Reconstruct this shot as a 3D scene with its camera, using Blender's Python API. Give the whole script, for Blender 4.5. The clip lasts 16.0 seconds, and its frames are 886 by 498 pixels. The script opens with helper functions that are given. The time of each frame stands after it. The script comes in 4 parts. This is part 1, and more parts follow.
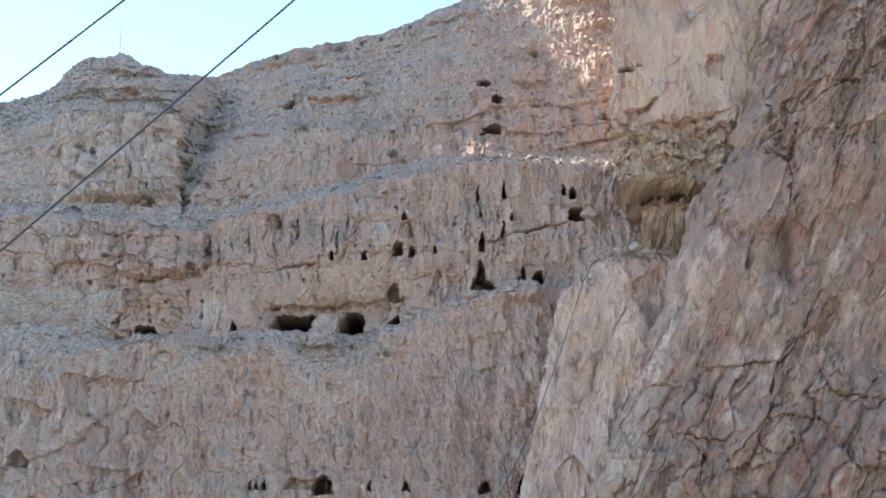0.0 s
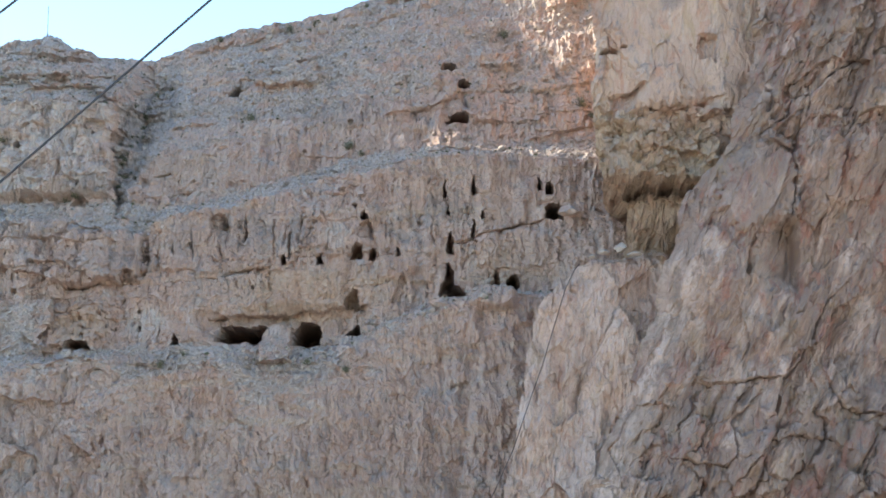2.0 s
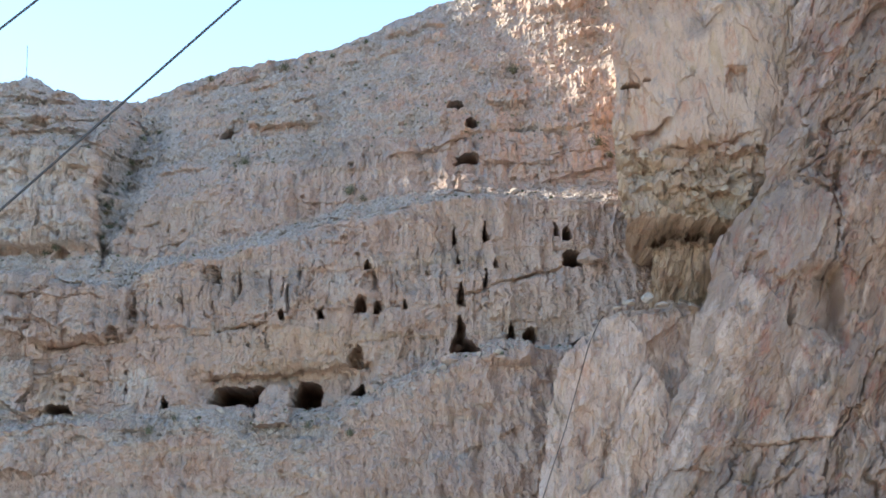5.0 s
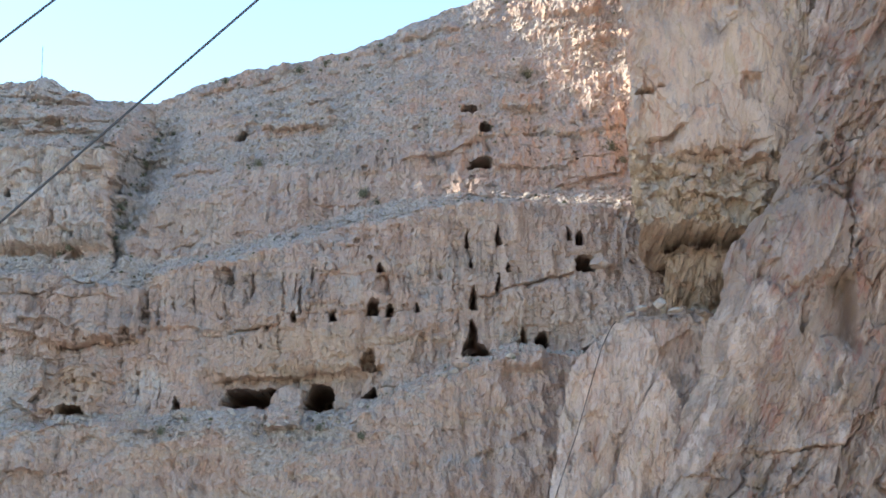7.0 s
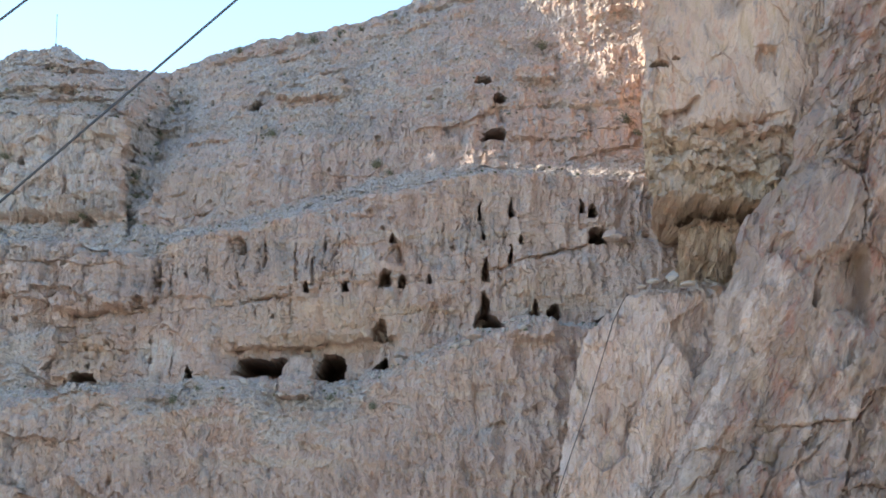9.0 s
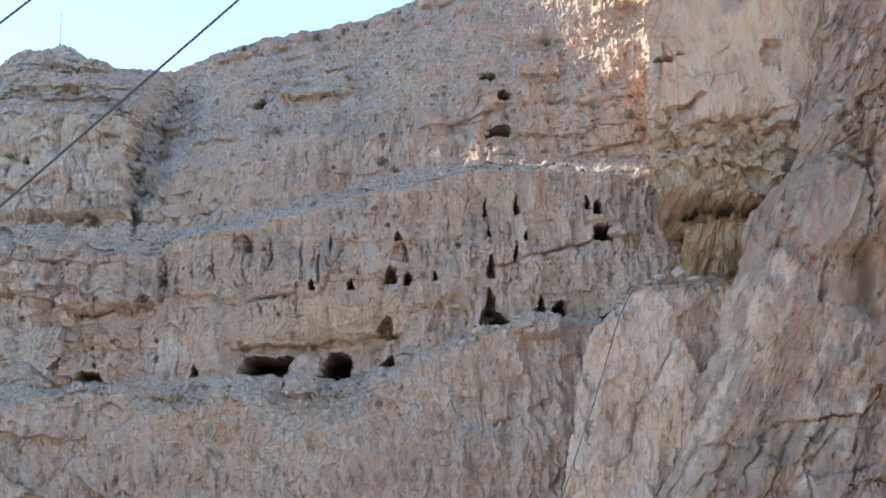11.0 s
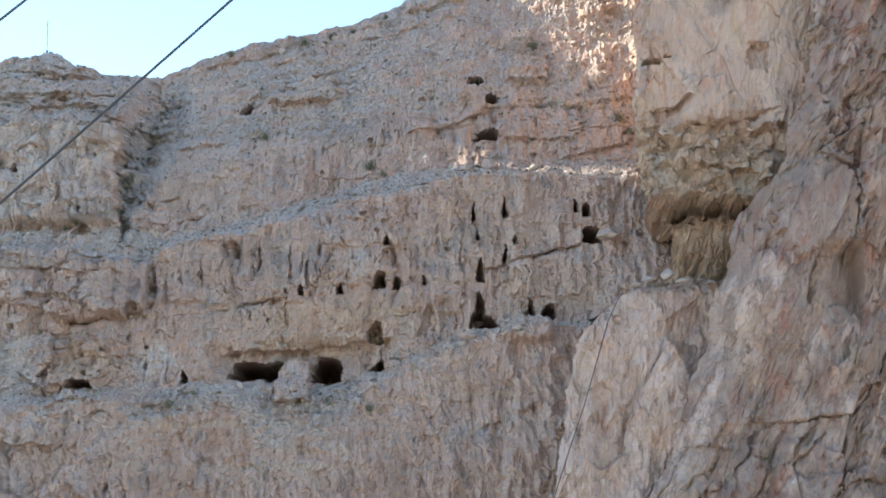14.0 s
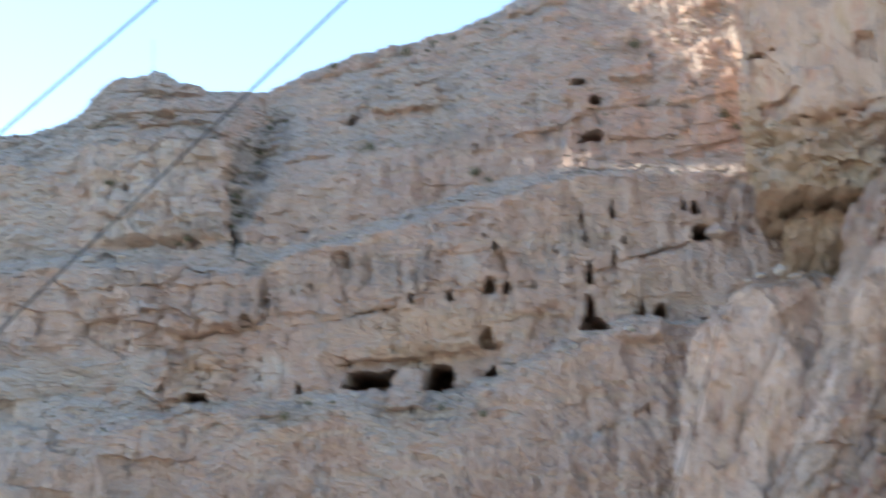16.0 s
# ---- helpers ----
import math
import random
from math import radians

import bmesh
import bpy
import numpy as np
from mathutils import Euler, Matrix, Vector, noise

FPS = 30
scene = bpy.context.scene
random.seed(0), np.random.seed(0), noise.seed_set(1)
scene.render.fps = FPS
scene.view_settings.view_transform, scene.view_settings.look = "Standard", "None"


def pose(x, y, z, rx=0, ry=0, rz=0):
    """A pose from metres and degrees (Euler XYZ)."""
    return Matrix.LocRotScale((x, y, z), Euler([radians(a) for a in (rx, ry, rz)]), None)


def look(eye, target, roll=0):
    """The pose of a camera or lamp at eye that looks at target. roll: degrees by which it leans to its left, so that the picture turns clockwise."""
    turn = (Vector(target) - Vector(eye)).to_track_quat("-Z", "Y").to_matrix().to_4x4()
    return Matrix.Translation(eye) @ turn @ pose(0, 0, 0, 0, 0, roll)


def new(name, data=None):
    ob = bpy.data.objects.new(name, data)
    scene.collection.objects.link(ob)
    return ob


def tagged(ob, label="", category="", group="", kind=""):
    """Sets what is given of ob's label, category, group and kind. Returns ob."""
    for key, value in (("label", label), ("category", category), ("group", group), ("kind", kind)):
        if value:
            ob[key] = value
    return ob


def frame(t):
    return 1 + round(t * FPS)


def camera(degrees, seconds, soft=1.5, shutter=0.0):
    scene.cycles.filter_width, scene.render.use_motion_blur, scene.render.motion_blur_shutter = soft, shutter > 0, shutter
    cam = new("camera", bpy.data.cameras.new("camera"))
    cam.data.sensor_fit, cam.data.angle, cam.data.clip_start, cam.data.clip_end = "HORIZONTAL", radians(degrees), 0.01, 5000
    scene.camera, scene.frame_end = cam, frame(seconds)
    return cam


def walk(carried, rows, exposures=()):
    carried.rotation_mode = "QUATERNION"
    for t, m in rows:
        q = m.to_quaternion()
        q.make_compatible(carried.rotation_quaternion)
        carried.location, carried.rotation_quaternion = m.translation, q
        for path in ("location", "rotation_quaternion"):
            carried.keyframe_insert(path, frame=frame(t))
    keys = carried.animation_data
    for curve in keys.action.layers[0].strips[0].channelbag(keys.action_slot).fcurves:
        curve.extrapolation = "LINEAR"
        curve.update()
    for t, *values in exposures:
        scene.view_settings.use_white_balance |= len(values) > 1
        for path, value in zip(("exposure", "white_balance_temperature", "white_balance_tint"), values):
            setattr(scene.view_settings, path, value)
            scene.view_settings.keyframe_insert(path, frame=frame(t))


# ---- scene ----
cam = camera(30.0, 16.0, soft=1.65, shutter=0.65)
# seconds, place in metres, turn in degrees
ROWS = [
    (0, 3.111, -28.550, 11.775, 100.145, -0.385, 1.041),
    (0.5, 3.250, -28.530, 11.900, 100.090, -0.079, 0.900),
    (1, 3.195, -28.601, 12.246, 99.996, 0.092, 0.563),
    (1.1, 3.183, -28.482, 12.285, 99.992, 0.090, 0.547),
    (1.2, 3.148, -28.123, 12.403, 99.980, 0.085, 0.498),
    (1.3, 3.089, -27.523, 12.599, 99.961, 0.076, 0.418),
    (1.4, 3.007, -26.685, 12.874, 99.933, 0.064, 0.304),
    (1.5, 2.901, -25.607, 13.227, 99.898, 0.048, 0.159),
    (1.6, 2.619, -22.819, 13.997, 99.804, 0.121, 0.019),
    (1.7, 2.337, -20.031, 14.768, 99.710, 0.194, -0.120),
    (1.8, 2.056, -17.243, 15.538, 99.617, 0.267, -0.260),
    (1.9, 1.774, -14.456, 16.308, 99.523, 0.340, -0.399),
    (2, 1.492, -11.668, 17.078, 99.429, 0.413, -0.539),
    (2.1, 1.467, -11.668, 17.078, 99.438, 0.434, -0.550),
    (2.2, 1.406, -11.669, 17.078, 99.461, 0.483, -0.578),
    (2.3, 1.334, -11.669, 17.079, 99.488, 0.541, -0.609),
    (2.4, 1.273, -11.670, 17.079, 99.511, 0.590, -0.637),
    (2.5, 1.248, -11.670, 17.079, 99.520, 0.611, -0.648),
    (2.6, 1.209, -10.929, 17.280, 99.508, 0.628, -0.646),
    (2.7, 1.117, -9.161, 17.760, 99.480, 0.669, -0.641),
    (2.8, 1.006, -7.050, 18.332, 99.447, 0.719, -0.636),
    (2.9, 0.914, -5.283, 18.812, 99.419, 0.760, -0.631),
    (3, 0.875, -4.541, 19.013, 99.407, 0.777, -0.629),
    (3.1, 0.784, -4.069, 19.116, 99.433, 0.795, -0.649),
    (3.2, 0.567, -2.943, 19.360, 99.495, 0.839, -0.697),
    (3.3, 0.308, -1.599, 19.653, 99.569, 0.891, -0.754),
    (3.4, 0.091, -0.472, 19.897, 99.631, 0.935, -0.802),
    (3.5, 0.000, 0.000, 20.000, 99.657, 0.953, -0.822),
    (4, 0.000, 0.000, 20.000, 100.130, 1.151, -0.705),
    (6.5, 0.000, 0.000, 20.000, 101.061, 0.865, -0.460),
    (7, 0.000, 0.000, 20.000, 100.991, 0.556, -0.344),
    (7.5, 0.000, 0.000, 20.000, 100.841, 0.465, -0.171),
    (8, 0.000, 0.000, 20.000, 100.624, 0.249, -0.021),
    (8.5, 0.000, 0.000, 20.000, 100.327, 0.035, -0.008),
    (9, 0.000, 0.000, 20.000, 100.000, -0.000, 0.000),
    (9.5, 0.000, 0.000, 20.000, 99.783, 0.083, 0.028),
    (12, 0.000, 0.000, 20.000, 100.054, 0.431, 0.282),
    (12.5, 0.000, 0.000, 20.000, 100.109, 0.585, 0.096),
    (13, 0.000, 0.000, 20.000, 100.090, 0.828, -0.007),
    (13.5, 0.000, 0.000, 20.000, 100.089, 0.865, -0.009),
    (14, 0.000, 0.000, 20.000, 100.038, 0.851, -0.052),
    (14.2, 0.000, 0.000, 20.000, 100.064, 0.871, 0.110),
    (14.3, 0.000, 0.000, 20.000, 100.119, 0.914, 0.454),
    (14.4, 0.000, 0.000, 20.000, 100.256, 1.020, 1.305),
    (14.5, 0.000, 0.000, 20.000, 100.363, 1.103, 1.973),
    (14.6, 0.000, 0.000, 20.000, 100.436, 1.145, 2.907),
    (14.7, 0.000, 0.000, 20.000, 100.483, 1.173, 3.521),
    (14.8, 0.000, 0.000, 20.000, 100.525, 1.197, 4.054),
    (15, 0.000, 0.000, 20.000, 100.571, 1.223, 4.641),
    (15.5, 0.000, 0.000, 20.000, 100.615, 1.697, 5.063),
    (15.7, 0.000, 0.000, 20.000, 100.621, 1.688, 5.084),
    (15.8, 0.000, 0.000, 20.000, 100.608, 1.706, 5.042),
    (15.9, 0.000, 0.000, 20.000, 100.539, 1.810, 4.796),
    (15.97, 0.000, 0.000, 20.000, 100.398, 2.022, 4.293),
    (16, 0.000, 0.000, 20.000, 100.313, 2.149, 3.993),
]
walk(cam, [(t, pose(x, y, z, rx, ry, rz)) for t, x, y, z, rx, ry, rz in ROWS], exposures=[(0.0, 1.73, 7000, 7)])

# ---- sky and sun: a low sun from the side, behind an added ridge; most of the mountain lies in its shade ----
SUN_ELEVATION, SUN_AZIMUTH = radians(26), radians(-80)  # azimuth from +y, towards -x
world = bpy.data.worlds.new("sky")
scene.world = world
world.use_nodes = True
sky = world.node_tree.nodes.new("ShaderNodeTexSky")
sky.sky_type = "NISHITA"
sky.sun_disc = False
sky.sun_elevation, sky.sun_rotation = SUN_ELEVATION, SUN_AZIMUTH
sky.air_density, sky.dust_density, sky.ozone_density = 1.0, 0.05, 3.5
world.node_tree.nodes["Background"].inputs["Strength"].default_value = 0.15
world.node_tree.links.new(sky.outputs[0], world.node_tree.nodes["Background"].inputs["Color"])
sun = new("sun", bpy.data.lights.new("sun", "SUN"))
sun.data.energy, sun.data.angle, sun.data.color = 4.0, radians(0.5), (1.0, 0.93, 0.83)
sun_way = Vector((math.sin(SUN_AZIMUTH) * math.cos(SUN_ELEVATION), math.cos(SUN_AZIMUTH) * math.cos(SUN_ELEVATION), math.sin(SUN_ELEVATION)))
sun.matrix_world = look(Vector((-60, 120, 140)), Vector((-60, 120, 140)) - sun_way)


# ---- noise on arrays ----
def hashed(i, j, seed):
    h = np.sin(i * 127.1 + j * 311.7 + seed * 74.7) * 43758.5453
    return h - np.floor(h)


def value(x, y, seed=0):
    """Smooth noise, -1 to 1."""
    i, j = np.floor(x), np.floor(y)
    u, v = x - i, y - j
    u, v = u * u * u * (u * (6 * u - 15) + 10), v * v * v * (v * (6 * v - 15) + 10)
    a, b = hashed(i, j, seed), hashed(i + 1, j, seed)
    c, d = hashed(i, j + 1, seed), hashed(i + 1, j + 1, seed)
    return 2 * (a + (b - a) * u + (c - a) * v + (a - b - c + d) * u * v) - 1


def fbm(x, y, seed=0, octaves=4):
    total, size = 0.0, 1.0
    for k in range(octaves):
        total = total + size * value(x * 2 ** k + 17.3 * k, y * 2 ** k - 9.1 * k, seed + k)
        size *= 0.5
    return total / 1.6


def facets(x, y, seed=0):
    """Broken rock: each cell is a tilted plane at a depth of its own. Also the closeness to the cell's edge."""
    i, j = np.floor(x), np.floor(y)
    best, second, out = np.full(x.shape, 9.0), np.full(x.shape, 9.0), np.zeros(x.shape)
    for di in (-1, 0, 1):
        for dj in (-1, 0, 1):
            a, b = i + di, j + dj
            dx, dy = x - a - hashed(a, b, seed), y - b - hashed(a, b, seed + 5)
            dist = dx * dx + dy * dy
            near = dist < best
            second = np.where(near, best, np.minimum(second, dist))
            plane = hashed(a, b, seed + 9) - 0.5 + dx * (hashed(a, b, seed + 11) - 0.5) * 1.1 + dy * (hashed(a, b, seed + 13) - 0.5) * 1.1
            out, best = np.where(near, plane, out), np.where(near, dist, best)
    return out, np.sqrt(second) - np.sqrt(best)


def step(a, b, x):
    s = np.clip((x - a) / (b - a), 0, 1)
    return s * s * (3 - 2 * s)


def hollow(x, z, cx, cz, w, h, soft=0.14, power=3.0, taper=0.0):
    """1 inside a rounded opening w wide and h high; taper: how far it narrows upwards."""
    up_ = (z - cz) / (h / 2)
    r = (np.abs((x - cx) / (w / 2) * (1 + taper * np.clip(up_ + 0.3, -0.3, 1.5))) ** power + np.abs(up_) ** power) ** (1 / power)
    return 1 - step(1 - soft, 1 + soft, r + 0.26 * fbm(x * 1.2, z * 1.2, 40, 3))


# ---- meshes ----
def sheet(name, x, y, z, material, layers=None, parent=None, smooth=False):
    """A mesh over a grid of places."""
    rows, cols = x.shape
    index = np.arange(rows * cols).reshape(rows, cols)
    quads = np.stack([index[:-1, :-1], index[:-1, 1:], index[1:, 1:], index[1:, :-1]], axis=-1).reshape(-1, 4)
    mesh = bpy.data.meshes.new(name)
    mesh.vertices.add(rows * cols)
    mesh.vertices.foreach_set("co", np.stack([x, y, z], axis=-1).astype(np.float32).ravel())
    mesh.loops.add(quads.size)
    mesh.loops.foreach_set("vertex_index", quads.astype(np.int32).ravel())
    mesh.polygons.add(len(quads))
    mesh.polygons.foreach_set("loop_start", np.arange(0, quads.size, 4, dtype=np.int32))
    mesh.polygons.foreach_set("use_smooth", np.full(len(quads), smooth))
    mesh.update(calc_edges=True)
    for key, data in (layers or {}).items():
        mesh.attributes.new(key, "FLOAT", "POINT").data.foreach_set("value", data.astype(np.float32).ravel())
    mesh.materials.append(material)
    ob = new(name, mesh)
    ob.parent = parent
    return ob


def part(name, bm, material, parent=None, label="", smooth=False):
    mesh = bpy.data.meshes.new(name)
    for face in bm.faces:
        face.smooth = smooth
    bm.to_mesh(mesh)
    bm.free()
    mesh.materials.append(material)
    ob = new(name, mesh)
    ob.parent = parent
    return tagged(ob, label=label) if label else ob


# ---- materials ----
class Nodes:
    """Short names for building a node tree."""

    def __init__(self, name, roughness=0.95):
        self.material = bpy.data.materials.new(name)
        self.material.use_nodes = True
        self.tree = self.material.node_tree
        self.shader = self.tree.nodes["Principled BSDF"]
        self.shader.inputs["Roughness"].default_value = roughness
        self.shader.inputs["Specular IOR Level"].default_value = 0.2
        self.places = self.tree.nodes.new("ShaderNodeTexCoord").outputs["Object"]

    def put(self, socket, value_):
        if isinstance(value_, bpy.types.NodeSocket):
            self.tree.links.new(value_, socket)
        elif isinstance(value_, tuple) and len(value_) == 3 and socket.type == "RGBA":
            socket.default_value = (*value_, 1)
        else:
            socket.default_value = value_

    def scaled(self, size, turn=(0, 0, 0)):
        node = self.tree.nodes.new("ShaderNodeMapping")
        self.put(node.inputs["Vector"], self.places)
        node.inputs["Rotation"].default_value = turn
        node.inputs["Scale"].default_value = size
        return node.outputs[0]

    def noise(self, size, detail=6, rough=0.6, turn=(0, 0, 0), warp=0.0):
        node = self.tree.nodes.new("ShaderNodeTexNoise")
        self.put(node.inputs["Vector"], self.scaled(size, turn))
        node.inputs["Scale"].default_value = 1
        node.inputs["Detail"].default_value, node.inputs["Roughness"].default_value = detail, rough
        node.inputs["Distortion"].default_value = warp
        return node.outputs["Fac"]

    def cells(self, size, feature="F1", output="Distance", turn=(0, 0, 0)):
        node = self.tree.nodes.new("ShaderNodeTexVoronoi")
        node.feature = feature
        self.put(node.inputs["Vector"], self.scaled(size, turn))
        node.inputs["Scale"].default_value = 1
        return node.outputs[output]

    def ramp(self, fac, low, high, a=0.0, b=1.0):
        node = self.tree.nodes.new("ShaderNodeMapRange")
        node.interpolation_type = "SMOOTHSTEP"
        for socket, item in zip(node.inputs, (fac, low, high, a, b)):
            self.put(socket, item)
        return node.outputs[0]

    def maths(self, kind, a, b):
        node = self.tree.nodes.new("ShaderNodeMath")
        node.operation = kind
        self.put(node.inputs[0], a)
        self.put(node.inputs[1], b)
        return node.outputs[0]

    def mix(self, fac, a, b, blend="MIX"):
        node = self.tree.nodes.new("ShaderNodeMix")
        node.data_type, node.blend_type = "RGBA", blend
        self.put(node.inputs[0], fac)
        self.put(node.inputs[6], a)
        self.put(node.inputs[7], b)
        return node.outputs[2]

    def layer(self, key):
        node = self.tree.nodes.new("ShaderNodeAttribute")
        node.attribute_name = key
        return node.outputs["Fac"]

    def chance(self):
        return self.tree.nodes.new("ShaderNodeObjectInfo").outputs["Random"]

    def island(self):
        return self.tree.nodes.new("ShaderNodeNewGeometry").outputs["Random Per Island"]

    def finish(self, color, height=None, strength=0.6, distance=0.2):
        self.put(self.shader.inputs["Base Color"], color)
        if height is not None:
            bump = self.tree.nodes.new("ShaderNodeBump")
            bump.inputs["Strength"].default_value, bump.inputs["Distance"].default_value = strength, distance
            self.put(bump.inputs["Height"], height)
            self.put(self.shader.inputs["Normal"], bump.outputs[0])
        return self.material


def far_rock():
    n = Nodes("weathered_limestone")
    broad = n.noise((0.06, 0.06, 0.09), 5)
    streak = n.noise((1.1, 1.1, 0.14), 9, 0.72, warp=0.6)
    drip = n.noise((2.6, 2.6, 0.3), 7, 0.7, warp=0.4)
    bands = n.noise((0.05, 0.05, 1.1), 6, 0.62)
    grain = n.noise((3.5, 3.5, 3.0), 10, 0.75)
    patch = n.noise((0.4, 0.4, 0.32), 9, 0.72)
    color = n.mix(n.ramp(broad, 0.35, 0.65), (0.545, 0.37, 0.292), (0.59, 0.42, 0.335))
    color = n.mix(n.ramp(streak, 0.5, 0.66, 0, 0.6), color, (0.64, 0.52, 0.44))
    color = n.mix(n.ramp(streak, 0.46, 0.34, 0, 0.7), color, (0.40, 0.285, 0.225))
    color = n.mix(n.ramp(bands, 0.5, 0.7, 0, 0.55), color, (0.62, 0.485, 0.36))
    color = n.mix(n.ramp(patch, 0.52, 0.63, 0, 0.85), color, (0.425, 0.36, 0.325))
    color = n.mix(n.ramp(patch, 0.46, 0.34, 0, 0.6), color, (0.52, 0.375, 0.29))
    color = n.mix(n.ramp(drip, 0.55, 0.66, 0, 0.5), color, (0.29, 0.225, 0.195))
    color = n.mix(n.ramp(n.noise((5, 5, 1.4), 6, 0.7), 0.56, 0.68, 0, 0.5), color, (0.66, 0.55, 0.47))
    stones = n.ramp(n.cells((2.6, 2.6, 3.0)), 0.15, 0.6)
    rubble = n.mix(n.ramp(grain, 0.35, 0.65), (0.49, 0.405, 0.352), (0.63, 0.535, 0.468))
    # dark gaps and specks: the shade of small rocks put into the colour, and shrubs
    rubble = n.mix(n.maths("MULTIPLY", stones, 0.3), rubble, (0.32, 0.27, 0.245))
    rubble = n.mix(n.ramp(n.noise((2.2, 2.2, 2.8), 6, 0.7), 0.36, 0.46, 0.4, 0), rubble, (0.24, 0.215, 0.2))
    rubble = n.mix(n.ramp(n.noise((0.3, 0.3, 0.5), 7, 0.7), 0.5, 0.66, 0, 0.6), rubble, (0.53, 0.42, 0.34))
    cover = n.ramp(n.maths("ADD", n.layer("rubble"), n.ramp(n.noise((0.45, 0.45, 0.8), 10, 0.75), 0.25, 0.75, -0.75, 0.5)), 0.35, 0.75)
    color = n.mix(1.0, color, (0.98, 0.985, 0.99), "MULTIPLY")
    color = n.mix(cover, color, rubble)
    color = n.mix(n.maths("MULTIPLY", n.layer("ochre"), n.ramp(patch, 0.35, 0.6, 0.2, 0.7)), color, (0.56, 0.41, 0.29))
    color = n.mix(n.maths("MULTIPLY", n.layer("pale"), n.ramp(streak, 0.36, 0.58, 0.15, 0.85)), color, (0.64, 0.58, 0.52))
    color = n.mix(n.maths("MULTIPLY", n.layer("grey"), n.ramp(streak, 0.36, 0.56, 0.9, 0.2)), color, (0.30, 0.258, 0.236))
    color = n.mix(n.ramp(grain, 0.29, 0.46, 0.4, 0), color, (0.215, 0.165, 0.14))
    height = n.maths("ADD", n.noise((2.6, 2.6, 1.1), 12, 0.74), n.maths("MULTIPLY", n.noise((9, 9, 7), 6, 0.75), 0.4))
    return n.finish(color, height, 0.9, 0.4)


def near_rock(name, turn, base, light, red, tone, hue):
    def c(*rgb):
        return tuple(tone * v for v in rgb)

    n = Nodes(name)
    broad = n.noise((0.16, 0.16, 0.12), 5, 0.6)
    streak = n.noise((1.2, 1.2, 0.2), 9, 0.7, turn, 0.4)
    stain = n.noise((0.55, 0.55, 0.25), 8, 0.68, turn, 0.7)
    spots = n.noise((0.9, 0.9, 0.5), 8, 0.7, turn, 0.4)
    grain = n.noise((6, 6, 5), 10, 0.75)
    color = n.mix(n.ramp(broad, 0.35, 0.65), base, light)
    color = n.mix(n.ramp(stain, 0.51, 0.62, 0, 0.8), color, red)
    color = n.mix(n.ramp(stain, 0.44, 0.36, 0, 0.7), color, c(0.577, 0.424, 0.284))
    color = n.mix(n.ramp(streak, 0.54, 0.68, 0, 0.6), color, c(0.651, 0.575, 0.5))
    color = n.mix(n.ramp(spots, 0.55, 0.66, 0, 0.75), color, c(0.385, 0.33, 0.305))
    color = n.mix(n.maths("MULTIPLY", n.layer("ochre"), n.ramp(spots, 0.3, 0.6, 0.9, 0.5)), color, c(0.502, 0.384, 0.247))
    color = n.mix(n.maths("MULTIPLY", n.layer("pale"), n.ramp(spots, 0.42, 0.6, 0.9, 0.15)), color, (0.71, 0.56, 0.47))
    color = n.mix(n.maths("MULTIPLY", n.layer("grey"), n.ramp(grain, 0.35, 0.6, 0.9, 0.5)), color, c(0.35, 0.292, 0.268))
    color = n.mix(n.ramp(grain, 0.28, 0.46, 0.55, 0), color, c(0.242, 0.177, 0.147))
    height = n.maths("ADD", n.noise((2.2, 2.2, 1.3), 12, 0.74, turn, 0.3), n.maths("MULTIPLY", n.noise((10, 10, 9), 6, 0.75), 0.35))
    color = n.mix(1.0, color, hue, "MULTIPLY")
    return n.finish(color, height, 0.95, 0.35)


def stone_material():
    n = Nodes("loose_stone")
    grain = n.noise((4, 4, 4), 8, 0.7)
    color = n.mix(n.chance(), (0.37, 0.305, 0.262), (0.47, 0.395, 0.342))
    color = n.mix(n.ramp(n.island(), 0, 1), color, (0.40, 0.335, 0.285))
    color = n.mix(n.ramp(grain, 0.3, 0.6, 0.5, 0), color, (0.186, 0.158, 0.137))
    return n.finish(color, grain, 0.6, 0.1)


def leaf_material():
    n = Nodes("dry_leaf", 0.8)
    return n.finish(n.mix(n.island(), (0.11, 0.11, 0.065), (0.223, 0.212, 0.147)))


def plain(name, color, roughness, metal=0.0):
    n = Nodes(name, roughness)
    n.shader.inputs["Metallic"].default_value = metal
    grain = n.noise((20, 20, 20), 5)
    return n.finish(n.mix(n.ramp(grain, 0.3, 0.7, 0, 0.5), color, tuple(v * 0.6 for v in color)), grain, 0.2, 0.01)


FAR = far_rock()
# soil made pale so the unseen valley floor brightens the cliffs
sand = Nodes("pale_bounce_soil")
SAND = sand.finish(sand.mix(sand.ramp(sand.noise((0.05, 0.05, 0.05), 9, 0.65), 0.35, 0.65), (0.47, 0.40, 0.34), (0.57, 0.50, 0.43)), sand.noise((1.5, 1.5, 1.5), 8, 0.7), 0.5, 0.2)
CREAM = near_rock("cream_cliff_rock", (0, 0.15, 0), (0.54, 0.38, 0.292), (0.605, 0.452, 0.355), (0.55, 0.33, 0.24), 0.89, (1.0, 0.975, 0.97))
RED = near_rock("red_veined_rock", (0, 0.5, 0), (0.35, 0.25, 0.2), (0.40, 0.293, 0.235), (0.385, 0.195, 0.145), 0.66, (0.97, 0.925, 0.905))
STONE, LEAF = stone_material(), leaf_material()
WOOD = plain("dry_twig", (0.16, 0.12, 0.08), 0.9)
STEEL = plain("ropeway_steel", (0.09, 0.085, 0.085), 0.6, 0.6)
